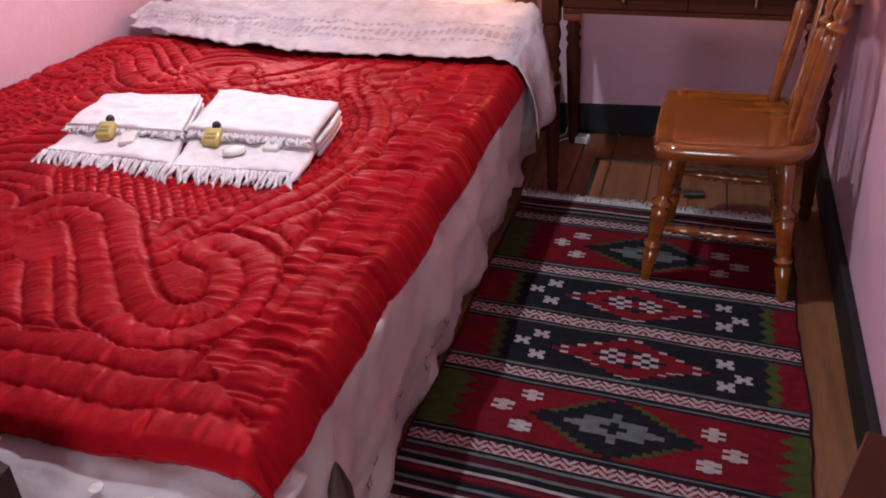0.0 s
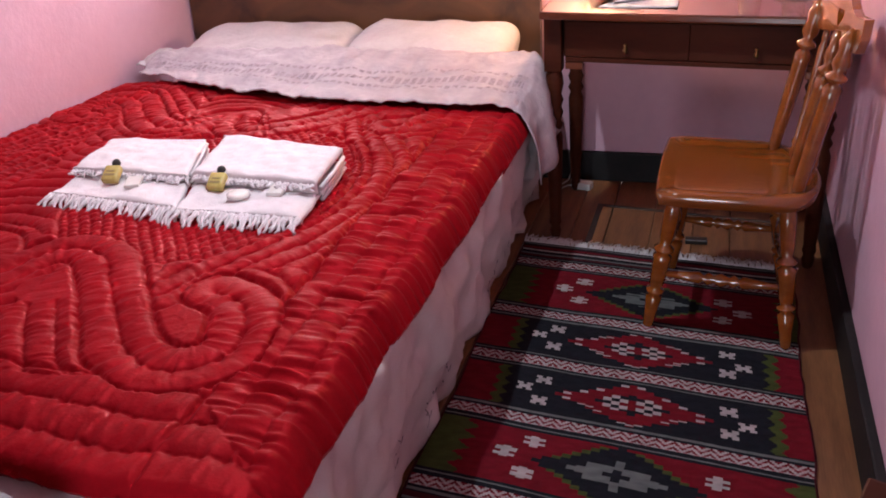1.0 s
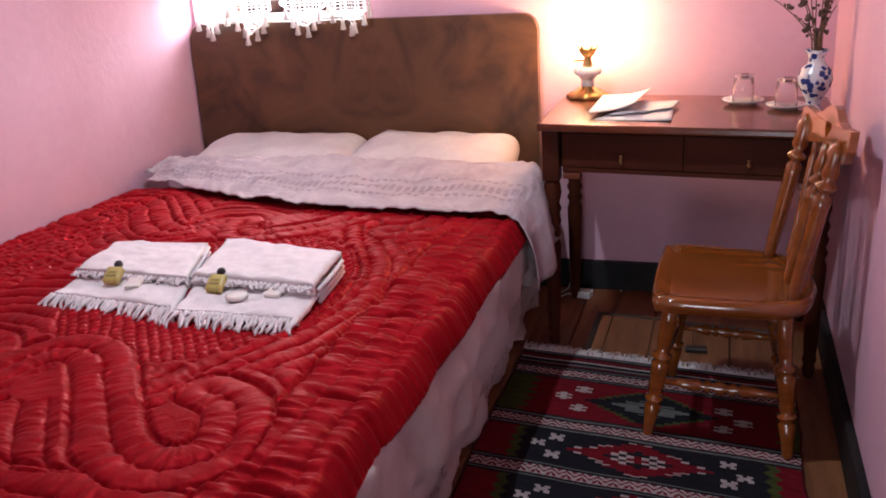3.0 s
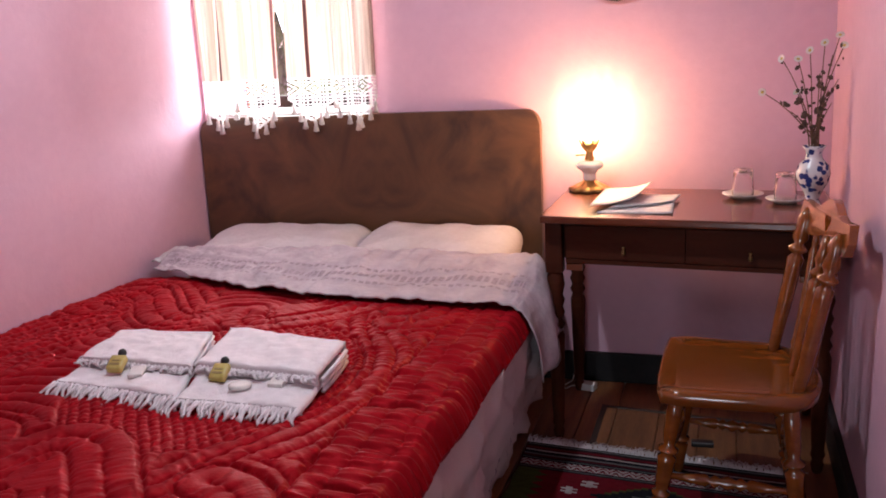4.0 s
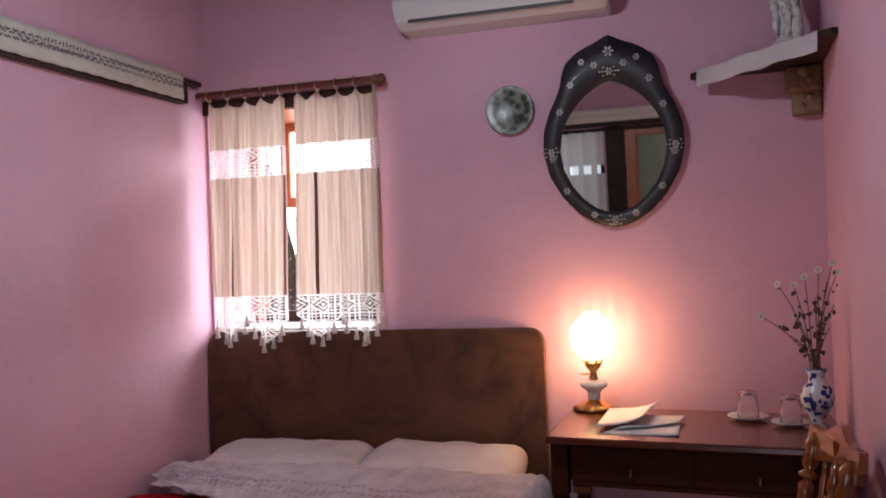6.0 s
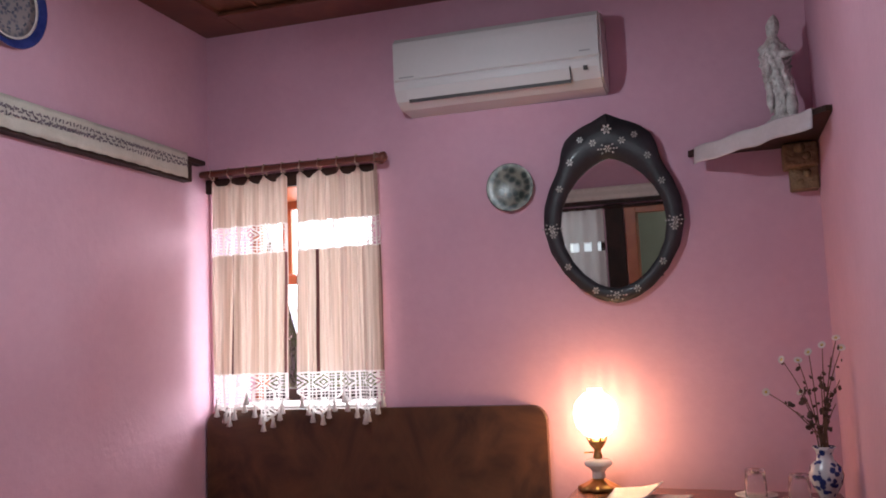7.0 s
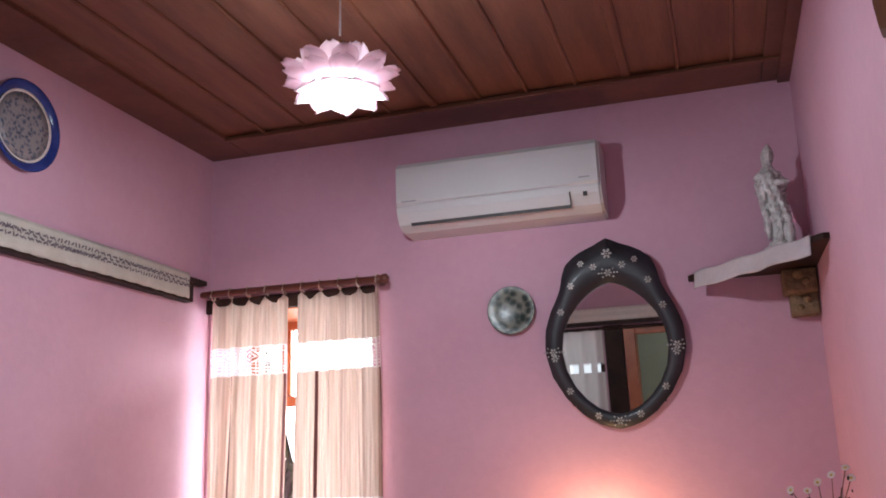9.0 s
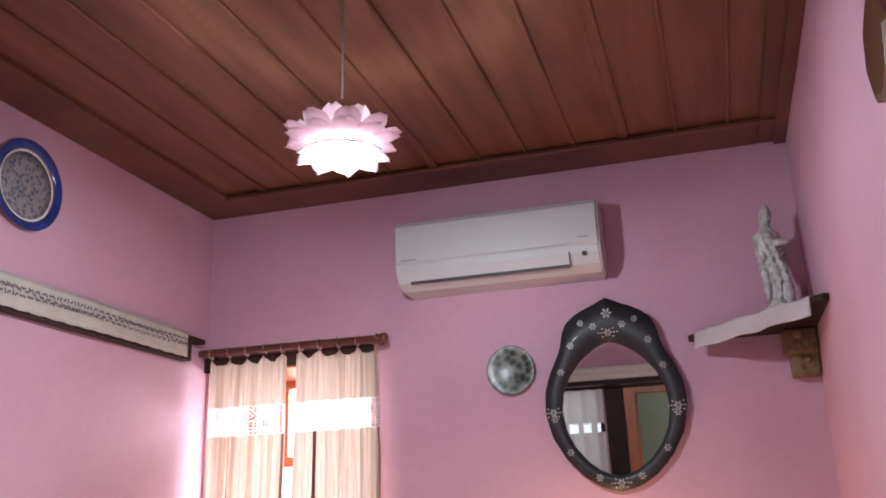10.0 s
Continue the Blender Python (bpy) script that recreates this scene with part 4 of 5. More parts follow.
def crest():
    """Shaped crest rail with a pierced heart, built round the hole."""
    bm = bmesh.new()
    n = 40
    h = []
    for i in range(n):
        a = 2 * math.pi * i / n
        hx, hz = 16 * math.sin(a) ** 3, 13 * math.cos(a) - 5 * math.cos(2 * a) - 2 * math.cos(3 * a) - math.cos(4 * a)
        h.append((hx * 0.0016, 0.052 + hz * 0.0016))
    o = []
    for i in range(n):
        a = 2 * math.pi * i / n
        s, c = math.sin(a), math.cos(a)
        k = 1 / (abs(s / 0.225) ** 5 + abs(c / 0.042) ** 5) ** 0.2
        px, pz = k * s, k * c
        pz += (0.016 * math.cos(px * 27) if c > 0 else 0.006 * math.cos(px * 27)) - 0.020 * (px / 0.225) ** 2
        o.append((px, 0.052 + pz))
    f, b = [], []
    p0, p1 = Vector((0.292, 2.145, 0.782)), Vector((0.222, 2.590, 0.768))
    mid, ax = (p0 + p1) / 2, (p1 - p0).normalized()
    nrm = Vector((ax.y, -ax.x, 0))
    def put(q, t):
        w = mid + ax * q[0] + Vector((0, 0, q[1]))
        return w + nrm * (t + 0.02 * (0.25 - (q[0] / 0.225) ** 2) * 0.6 + 0.16 * (q[1] - 0.05))
    R = {}
    for nm, lst in (("h", h), ("o", o)):
        for t in (-0.010, 0.010):
            R[nm, t] = [bm.verts.new(put(q, t)) for q in lst]
    for i in range(n):
        j = (i + 1) % n
        for t in (-0.010, 0.010):
            bm.faces.new((R["h", t][i], R["h", t][j], R["o", t][j], R["o", t][i]))
        for nm in "ho":
            bm.faces.new((R[nm, -0.010][i], R[nm, -0.010][j], R[nm, 0.010][j], R[nm, 0.010][i]))
    bmesh.ops.recalc_face_normals(bm, faces=bm.faces)
    return bm


part("crest_rail", crest(), HONEY, chair, "shaped crest rail with a pierced heart")


# ---- rug ----
def yarn(name, c):
    return surface(name, tuple(v * 0.8 for v in c), tuple(min(1, v * 1.25) for v in c), 30, 0.95, 0.7, 500, (1, 2.2, 1), dist=0.004, spec=0.08)


YARNS = [yarn("red_wool", (0.125, 0.006, 0.012)), yarn("black_wool", (0.010, 0.010, 0.014)), yarn("olive_wool", (0.045, 0.056, 0.016)), yarn("white_wool", (0.34, 0.295, 0.295)), yarn("grey_wool", (0.11, 0.115, 0.115)), yarn("maroon_wool", (0.055, 0.008, 0.012)), yarn("pink_wool", (0.30, 0.13, 0.145))]
RED, BLK, GRN, WHT, GRY, MAR, PNK = range(7)
RGX0, RGX1, RGY0, RGY1 = -0.605, 0.240, 1.290, 2.715


def kilim(x, y):
    """Colour of the flat weave at a place; y is counted along the left edge."""
    xc = -0.165
    dx = x - xc
    for yb in (2.575, 2.262, 2.018, 1.768, 1.490):
        d = y - yb
        if abs(d) < 0.018:
            k = int((x + 2) / 0.005)
            r = int((d + 0.018) / 0.0045)
            tri = abs((k % 8) - 4)
            return WHT if (tri + r) % 4 < 2 else (RED if r % 4 else PNK)
        if abs(d) < 0.027:
            return BLK
        if abs(d) < 0.034:
            return GRY
        if abs(d) < 0.042:
            return BLK
    if y > 2.60 or y < 1.46:
        e = (y - 2.60) if y > 2.60 else (1.46 - y)
        k = int(e / 0.009)
        return (BLK, MAR, MAR, GRY, BLK, BLK, WHT, MAR, RED, MAR, BLK, GRY, BLK, MAR, WHT, BLK, BLK, MAR, MAR, BLK)[k % 20]
    big = y > 2.262 or y < 1.768
    yc = 2.418 if y > 2.262 else (2.14 if y > 2.018 else (1.893 if y > 1.768 else 1.629))
    dy = y - yc
    qx, qy = abs(dx), abs(dy)
    q = round(qx / 0.02) * 0.02
    saw = 0.018 * (abs(((y * 1000) % 40) - 20) / 20)
    if big:
        for cx, cy in ((-0.20, 0.062), (-0.255, 0.008), (-0.20, -0.052), (0.205, 0.045), (0.255, -0.008), (0.205, -0.056)):
            ax, ay = abs(dx - cx), abs(dy - cy)
            if (ax < 0.010 and ay < 0.020) or (ax < 0.024 and 0.004 < ay < 0.014) or (ax < 0.008 and ay < 0.02):
                return WHT
        if qx > 0.335 + saw * 2:
            return GRN
        dia = q / 0.185 + round(qy / 0.012) * 0.012 / 0.098
        if dia < 0.28:
            return BLK if dia < 0.17 else GRY
        if dia < 0.58:
            return GRY if int(qy / 0.010) % 2 == 0 or dia < 0.46 else BLK
        if dia < 1.0:
            return BLK
        if dia < 1.08:
            return GRN
        return RED
    for cx, cy in ((-0.225, 0.048), (-0.27, 0.008), (-0.225, -0.042), (0.225, 0.045), (0.265, -0.005), (0.225, -0.042)):
        ax, ay = abs(dx - cx), abs(dy - cy)
        if (ax < 0.013 and ay < 0.007) or (ax < 0.019 and 0.005 < ay < 0.016 and ax > 0.004):
            return WHT
    if qx > 0.31 + saw:
        return RED if qx > 0.335 + saw else GRN
    dia = q / 0.20 + round(qy / 0.012) * 0.012 / 0.092
    if dia < 0.16:
        return RED
    if dia < 0.24:
        return WHT
    if dia < 0.40:
        return BLK
    if dia < 0.47:
        return WHT
    if dia < 0.86:
        return RED
    if dia < 0.94:
        return WHT if int(qy / 0.008) % 2 else RED
    return BLK


def weave():
    nx, ny = 169, 330
    verts, faces, index = [], [], []
    for i in range(nx + 1):
        for j in range(ny + 1):
            x, y = RGX0 + (RGX1 - RGX0) * i / nx, RGY0 + (RGY1 - RGY0) * j / ny
            wx = x + 0.010 * n2(0, y, 3) + 0.004 * n2(1, y, 14)
            verts.append((wx, y - 0.105 * (x - RGX0) + 0.004 * n2(x, y, 4), 0.006 + 0.0035 * (0.5 + n2(x, y, 5, 3)) + 0.0008 * n2(x, y, 60)))
    for i in range(nx):
        for j in range(ny):
            a = i * (ny + 1) + j
            faces.append((a, a + ny + 1, a + ny + 2, a + 1))
            x, y = RGX0 + (RGX1 - RGX0) * (i + 0.5) / nx, RGY0 + (RGY1 - RGY0) * (j + 0.5) / ny
            index.append(MAR if i in (0, nx - 1) else kilim(x, y))
    rim = [i * (ny + 1) for i in range(nx + 1)] + [nx * (ny + 1) + j for j in range(1, ny + 1)] + [i * (ny + 1) + ny for i in range(nx - 1, -1, -1)] + [j for j in range(ny - 1, 0, -1)]
    base = len(verts)
    verts += [(verts[i][0], verts[i][1], 0.0005) for i in rim]
    n = len(rim)
    for i in range(n):
        faces.append((rim[i], base + i, base + (i + 1) % n, rim[(i + 1) % n]))
        index.append(MAR)
    return verts, faces, index


rug = thing("rug", (-0.18, 2.0, 0), "flat-woven wool kilim rug in red, black and olive with white crosses", "rug")
_v, _f, _i = weave()
fast_mesh("weave", _v, _f, YARNS, rug, "", _i, True)
for yy, s in ((RGY1, 1), (RGY0, -1)):
    bm = bmesh.new()
    for i in range(290):
        x = RGX0 + (RGX1 - RGX0) * (i + random.random()) / 290
        y = yy - 0.105 * (x - RGX0)
        ln, dx = random.uniform(0.028, 0.062), random.uniform(-0.022, 0.022)
        tube([(x, y - 0.004 * s, 0.008), (x + dx * 0.4, y + s * ln * 0.5, 0.010 + random.uniform(0, 0.006)), (x + dx, y + s * ln, 0.004)], 0.0021, 4, bm)
    tagged(part("fringe", bm, WHITE_COTTON, rug, "tangled white cotton fringe", True), kind="stuff")

# ---- small things under and on the desk ----
charger = thing("charger", (-0.49, 3.225, 0), "white plastic plug adapter lying on the floor under the desk", "charger")
part("casing", block(-0.036, 0.036, -0.020, 0.020, 0.002, 0.030, 0.005, None, pose(-0.485, 3.215, 0.0, 0, 0, -14)), PLASTIC, charger)
part("cable", tube([(-0.515, 3.222, 0.012), (-0.545, 3.225, 0.008), (-0.565, 3.20, 0.004), (-0.575, 3.235, 0.004), (-0.55, 3.275, 0.01), (-0.545, 3.296, 0.03)], 0.0022, 6), PLASTIC, charger, "", True)
# plain black block for an unidentified small dark thing beyond the chair
thing("floor_block", (-0.02, 2.62, 0.0), "small black block on the floorboards", "latch", "", "", block(-0.035, 0.035, -0.015, 0.015, 0.0, 0.016, 0.003, None, pose(-0.05, 2.80, 0.001, 0, 0, 3)), BLACK)

lamp = thing("table_lamp", (-0.458, 3.19, DZ), "small lit oil-style table lamp with brass and white porcelain base", "lamp")
LP = (-0.458, 3.19, DZ)
bm = bmesh.new()
prof = [(0.066, 0.0), (0.072, 0.006), (0.066, 0.014), (0.046, 0.024), (0.028, 0.034), (0.020, 0.040)]
bm = lathe(prof, LP, 32)
for v in bm.verts:
    a = math.atan2(v.co.y - LP[1], v.co.x - LP[0])
    k = 1 + 0.10 * math.cos(8 * a)
    v.co.x, v.co.y = LP[0] + (v.co.x - LP[0]) * k, LP[1] + (v.co.y - LP[1]) * k
part("foot", bm, BRASS, lamp, "scalloped brass foot", True)
part("font", lathe([(0.020, 0.038), (0.024, 0.046), (0.022, 0.060), (0.028, 0.072), (0.046, 0.084), (0.050, 0.094), (0.042, 0.104), (0.022, 0.108)], LP, 28), PORCELAIN, lamp, "white porcelain oil font", True)
part("burner", lathe([(0.014, 0.108), (0.018, 0.116), (0.014, 0.124), (0.012, 0.140), (0.022, 0.150), (0.030, 0.162), (0.030, 0.172), (0.024, 0.174)], LP, 20), BRASS, lamp, "brass burner", True)
bm = bmesh.new()
for k in range(6):
    a = 2 * math.pi * k / 6
    tube([(LP[0] + 0.024 * math.cos(a), LP[1] + 0.024 * math.sin(a), DZ + 0.165), (LP[0] + 0.034 * math.cos(a), LP[1] + 0.034 * math.sin(a), DZ + 0.178), (LP[0] + 0.030 * math.cos(a), LP[1] + 0.030 * math.sin(a), DZ + 0.192)], 0.004, 6, bm)
part("gallery", bm, BRASS, lamp, "brass prongs", True)
part("wick_key", tube([(LP[0] - 0.014, LP[1] - 0.005, DZ + 0.13), (LP[0] - 0.045, LP[1] - 0.02, DZ + 0.13)], 0.003, 6), BRASS, lamp, "", True)
sh = part("shade", lathe([(0.022, 0.180), (0.050, 0.196), (0.070, 0.228), (0.076, 0.262), (0.068, 0.298), (0.046, 0.322), (0.028, 0.335), (0.026, 0.352)], LP, 28), SHADEGLOW, lamp, "lit opal glass shade", True)
sh.visible_shadow = False
# thin ribs added round the shade to throw faint rays on the wall
for k in range(18):
    a = 2 * math.pi * k / 18
    part("ray_rib", tube([(LP[0] + r * math.cos(a), LP[1] + r * math.sin(a), DZ + h) for r, h in ((0.064, 0.214), (0.074, 0.240), (0.078, 0.264), (0.070, 0.300), (0.048, 0.325), (0.030, 0.338))], 0.0024, 6), SHADEGLOW, sh, "", True)


def leaflet(name, quad, z, curl, m, label):
    a, b, c, d = [Vector((*p, 0)) for p in quad]

    def f(u, v):
        p = (a * (1 - u) + b * u) * (1 - v) + (d * (1 - u) + c * u) * v
        p.z = z + curl * u ** 3 + 0.0015 * n2(p.x, p.y, 20)
        return p
    thing(name, (*((a + c) / 2).xy, z), label, "magazine", "papers on the desk", "", sheet(f, 16, 8, 0.0035), m, True)


leaflet("brochure", ((-0.375, 2.765), (-0.145, 2.745), (-0.150, 2.965), (-0.300, 3.00)), DZ + 0.003, 0.004, PAPERCOLD, "folded pale grey printed leaflet on the desk")
leaflet("brochure", ((-0.335, 2.80), (-0.150, 2.905), (-0.135, 3.02), (-0.28, 3.06)), DZ + 0.0115, 0.004, PAPERCOLD, "pale printed leaflet lying under a magazine")
leaflet("magazine", ((-0.400, 2.800), (-0.262, 2.850), (-0.235, 3.13), (-0.395, 3.12)), DZ + 0.020, 0.022, PAPER, "cream magazine with a curled page on the desk")

for cx, cy, r in ((0.060, 3.045, 0.066), (0.185, 2.955, 0.060)):
    thing("saucer", (cx, cy, DZ), "white porcelain saucer on the desk", "saucer", "saucers", "", lathe([(r * 0.55, 0.0), (r * 0.6, 0.003), (r * 0.9, 0.011), (r, 0.015), (r * 0.98, 0.017), (r * 0.6, 0.007), (0.004, 0.006)], (cx, cy, DZ), 32), PORCELAIN, True)
    thing("tea_glass", (cx, cy, DZ + 0.008), "clear pressed drinking glass upturned on a saucer", "glass", "glasses", "", lathe([(0.034, 0.0), (0.0335, 0.04), (0.030, 0.082), (0.029, 0.086), (0.004, 0.085), (0.004, 0.078), (0.026, 0.076), (0.0305, 0.03), (0.032, 0.001)], (cx, cy, DZ + 0.0085), 24), CUPGLASS, True)

VX, VY = 0.258, 2.895
vase = thing("vase", (VX, VY, DZ), "blue and white painted ceramic vase on the desk", "vase", "", "", lathe([(0.022, 0.0), (0.027, 0.004), (0.024, 0.014), (0.017, 0.022), (0.026, 0.045), (0.044, 0.075), (0.050, 0.100), (0.044, 0.125), (0.026, 0.145), (0.022, 0.158), (0.025, 0.172), (0.034, 0.184), (0.031, 0.185), (0.020, 0.165), (0.004, 0.160)], (VX, VY, DZ), 32), BLUEWHITE, True)
bouquet = thing("dried_flowers", (VX, VY, DZ + 0.17), "dried daisies and seed heads standing in the vase", "flowers")
TIPS = [(-0.150, 0.02, 1.118), (-0.098, 0.01, 1.215), (-0.055, -0.02, 1.212), (-0.052, 0.01, 1.115), (-0.020, 0.02, 1.235), (0.005, -0.03, 1.17), (0.020, 0.02, 1.255), (0.040, 0.0, 1.22), (0.055, -0.03, 1.275), (0.072, 0.02, 1.245), (0.060, 0.01, 1.15), (0.030, -0.02, 1.12), (-0.02, 0.02, 1.05), (-0.07, -0.01, 1.06), (0.045, 0.02, 1.08)]
for i, (dx, dy, z) in enumerate(TIPS):
    a, b = Vector((VX + 0.012 * math.cos(i), VY + 0.012 * math.sin(i), DZ + 0.165)), Vector((VX + dx, VY + dy, z))
    c = a.lerp(b, 0.5) + Vector((-dx * 0.22, 0.01, 0.02))
    pts = [a * (1 - t) ** 2 + c * 2 * t * (1 - t) + b * t * t for t in (0, 0.2, 0.4, 0.6, 0.8, 1)]
    part("stem", tube(pts, lambda t: 0.0022 - 0.0008 * t, 5), STEM, bouquet, "", True)
    if i < 10 and i not in (5, 7):
        bm = bmesh.new()
        ax = (Vector((-0.3, -1, 0.5)) + Vector((random.uniform(-0.5, 0.5), random.uniform(-0.4, 0.4), random.uniform(-0.4, 0.5)))).normalized()
        q = ax.to_track_quat("Z", "Y").to_matrix().to_4x4()
        for k in range(12):
            g = 2 * math.pi * k / 12
            block(0.003, 0.0125, -0.0025, 0.0028, 0.0, 0.0016, 0, bm, Matrix.Translation(b) @ q @ pose(0, 0, 0, 0, -12, math.degrees(g)))
        part("daisy", bm, PETAL, bouquet, "white daisy head")
        part("daisy_eye", lathe([(0.004, 0.0), (0.0055, 0.002), (0.003, 0.005), (0.0005, 0.0055)], (0, 0, 0), 8, Matrix.Translation(b) @ q), YELLOWSOAP, bouquet, "yellow centre", True)
    bm = bmesh.new()
    for k in range(4 + i % 4):
        p = pts[random.randint(1, 4)].lerp(pts[random.randint(3, 5)], random.random()) + Vector([random.uniform(-0.012, 0.012) for _ in range(3)])
        q = pose(*p, random.uniform(0, 360), random.uniform(0, 360), random.uniform(0, 360))
        s = random.uniform(0.004, 0.011)
        bmesh.ops.create_icosphere(bm, subdivisions=1, radius=s, matrix=q @ Matrix.Diagonal((1.2, 0.8, 0.55, 1)))
    part("dry_leaves", bm, DRYLEAF, bouquet, "dark dried leaves and seed heads")

# ---- curtains ----
RODY, RODZ = YB - 0.085, 2.052
rod = thing("curtain_rod", (-1.65, RODY, RODZ), "turned red-brown wooden curtain rod above the window", "curtain rod")
part("pole", turned([(0.013, 0), (0.015, 0.01), (0.015, 0.94), (0.019, 0.945), (0.019, 0.955), (0.015, 0.96), (0.021, 0.975), (0.021, 0.99), (0.012, 1.0)], (-2.085, RODY, RODZ + 0.004), (-1.235, RODY, RODZ), 16), RODWOOD, rod, "", True)
for xx in (-2.06, -1.29):
    part("bracket", block(xx - 0.010, xx + 0.010, RODY, YB - 0.001, RODZ - 0.012, RODZ + 0.010, 0.003), RODWOOD, rod)
thing("lintel_board", (-1.68, YB - 0.012, 2.02), "dark wooden board on the wall behind the curtain rod", "board", "", "", block(W0 - 0.03, W1 + 0.02, YB - 0.022, YB - 0.001, 1.985, 2.045, 0.003), DARKWOOD)


def lace_cell(u, v, w, h, p=0.098):
    """Crochet: nested diamonds on a square net, True where there is thread."""
    x, y = u * w, v * h
    c = abs(((x + p / 2) % p) - p / 2) + abs(((y + p * 0.08) % p) - p / 2)
    if c < 0.008 or 0.016 < c < 0.0235 or 0.031 < c < 0.040:
        return True
    return c > 0.040 and (x % 0.0125 < 0.0045 or y % 0.0125 < 0.0040)


def curtain(name, x0, x1, b0, b1, stripe, seed):
    th = thing(name, ((x0 + x1) / 2, RODY, 1.0), "cream linen curtain with brown ribbon, crochet lace and tassels", "curtain", "window curtains")

    def at(u, z):
        f = (1.985 - z) / 0.93
        x = x0 + (x1 - x0) * u
        x += ((b0 - x0) * (1 - u) + (b1 - x1) * u) * f
        y = RODY + (0.013 + 0.008 * f) * math.sin(u * 31 + 3.0 * n2(u * 3, 0, 1, seed) + seed + 0.8 * n2(u * 4, z, 1.5, seed)) + 0.014 * n2(u * 3, z, 2.2, seed) + 0.0045 * math.sin(u * 83 + 4 * n2(u * 5, z, 1.2, seed))
        sag = 0.034 * abs(math.sin((u - 0.03) / 0.94 * math.pi * 4)) ** 0.8 * max(0, (z - 1.86) / 0.17)
        return Vector((x, y, z - sag))
    zs = (2.030, 1.822, 1.702, 1.212)
    part("upper_panel", sheet(lambda u, v: at(u, zs[0] + (zs[1] - zs[0]) * v), 70, 16), CURTAIN, th, "", True)
    part("main_panel", sheet(lambda u, v: at(u, zs[2] + (zs[3] - zs[2]) * v), 150, 40), CURTAIN, th, "", True)
    w = abs(x1 - x0)
    part("lace_band", sheet(lambda u, v: at(u, zs[1] + (zs[2] - zs[1]) * v), 120, 40, 0, lambda u, v: lace_cell(u, v, w, 0.12) or v < 0.05 or v > 0.95), LACE, th, "white crochet lace band")

    def drop(u):
        k = (u * 2) % 1
        return 0.082 + 0.092 * (1 - abs(k - 0.5) * 2) ** 0.9 + (0.02 if u > 0.55 and seed < 3 else 0.0)
    hem = lambda u, v: at(u, zs[3] - 0.21 * v)
    part("lace_hem", sheet(hem, 130, 60, 0, lambda u, v: 0.21 * v < drop(u) and (lace_cell(u, v, w, 0.21) or v < 0.04 or 0.21 * v > drop(u) - 0.010)), LACE, th, "scalloped crochet hem")
    part("ribbon", sheet(lambda u, v: at(stripe + (u - 0.5) * 0.022, zs[2] + (zs[3] - zs[2]) * v) + Vector((0, -0.003, 0)), 2, 30), STRIPE, th, "brown woven ribbon", True)
    part("ribbon", sheet(lambda u, v: at(0.990 + (u - 0.5) * 0.012, zs[2] + (zs[3] - zs[2]) * v) + Vector((0, -0.003, 0)), 2, 30), STRIPE, th, "brown woven ribbon", True)
    for i in range(13):
        u = (i + 0.5) / 13
        p = at(u, zs[3] - drop(u))
        part("tassel", lathe([(0.002, 0.012), (0.0025, 0.0), (0.0085, -0.008), (0.0065, -0.015), (0.0125, -0.042), (0.003, -0.045)], (p.x, p.y - 0.004, p.z), 8), LACE, th, "", True)
    for i in range(5):
        u = 0.03 + 0.94 * i / 4
        p = at(u, 2.03)
        part("tab", tube([(p.x, p.y - 0.004, 2.028), (p.x, RODY - 0.021, RODZ - 0.01), (p.x, RODY - 0.012, RODZ + 0.019), (p.x, RODY + 0.010, RODZ + 0.019), (p.x, RODY + 0.016, 2.03)], 0.0035, 6), CURTAIN, th, "", True)


curtain("curtain", -2.040, -1.685, -2.046, -1.695, 0.33, 1.0)
curtain("curtain", -1.625, -1.272, -1.650, -1.262, 0.24, 5.0)

# rear curtain, seen in the mirror
rear = thing("curtain", (-1.35, YF + 0.05, 1.0), "white cotton curtain over the rear window", "curtain", "window curtains")


def rear_at(u, z):
    return Vector((-1.66 + 0.765 * u, YF + 0.05 + 0.016 * math.sin(u * 40 + n2(u * 3, z, 1)), z))


part("main_panel", sheet(lambda u, v: rear_at(u, 1.885 - 0.26 * v), 110, 8), LACE, rear, "", True)
part("lower_panel", sheet(lambda u, v: rear_at(u, 1.545 - 0.80 * v), 110, 10), LACE, rear, "", True)
part("lace_band", sheet(lambda u, v: rear_at(u, 1.625 - 0.08 * v), 110, 14, 0, lambda u, v: (u * 7) % 1 < 0.4 or lace_cell(u, v, 0.8, 0.1, 0.08) and v < 0.25), LACE, rear, "openwork band")
thing("curtain_rod", (-1.3, YF + 0.04, 1.99), "dark wooden curtain rod on the rear wall", "curtain rod", "", "", turned([(0.014, 0), (0.014, 1)], (-1.85, YF + 0.05, 1.895), (-0.02, YF + 0.05, 1.895), 10), DARKWOOD, True)

# ---- shelf rails with embroidered runners ----
EMB = painted("embroidered_linen", (0.66, 0.62, 0.55), (0.22, 0.19, 0.16), 46, 0.30, 0.42, 0.9)
rail = thing("shelf_rail", (XL + 0.05, 1.0, 2.0), "dark wooden shelf rail along the wall", "shelf")
part("board", block(XL + 0.001, XL + 0.047, YF + 0.01, 3.235, 2.092, 2.112, 0.004), DARKWOOD, rail)
part("fascia", block(XL + 0.001, XL + 0.046, YF + 0.01, 3.135, 2.007, 2.091, 0.003), DARKWOOD, rail)
runner = thing("shelf_runner", (XL + 0.05, 1.5, 2.09), "white linen runner with a grey embroidered border over the shelf rail", "runner", "shelf runners")


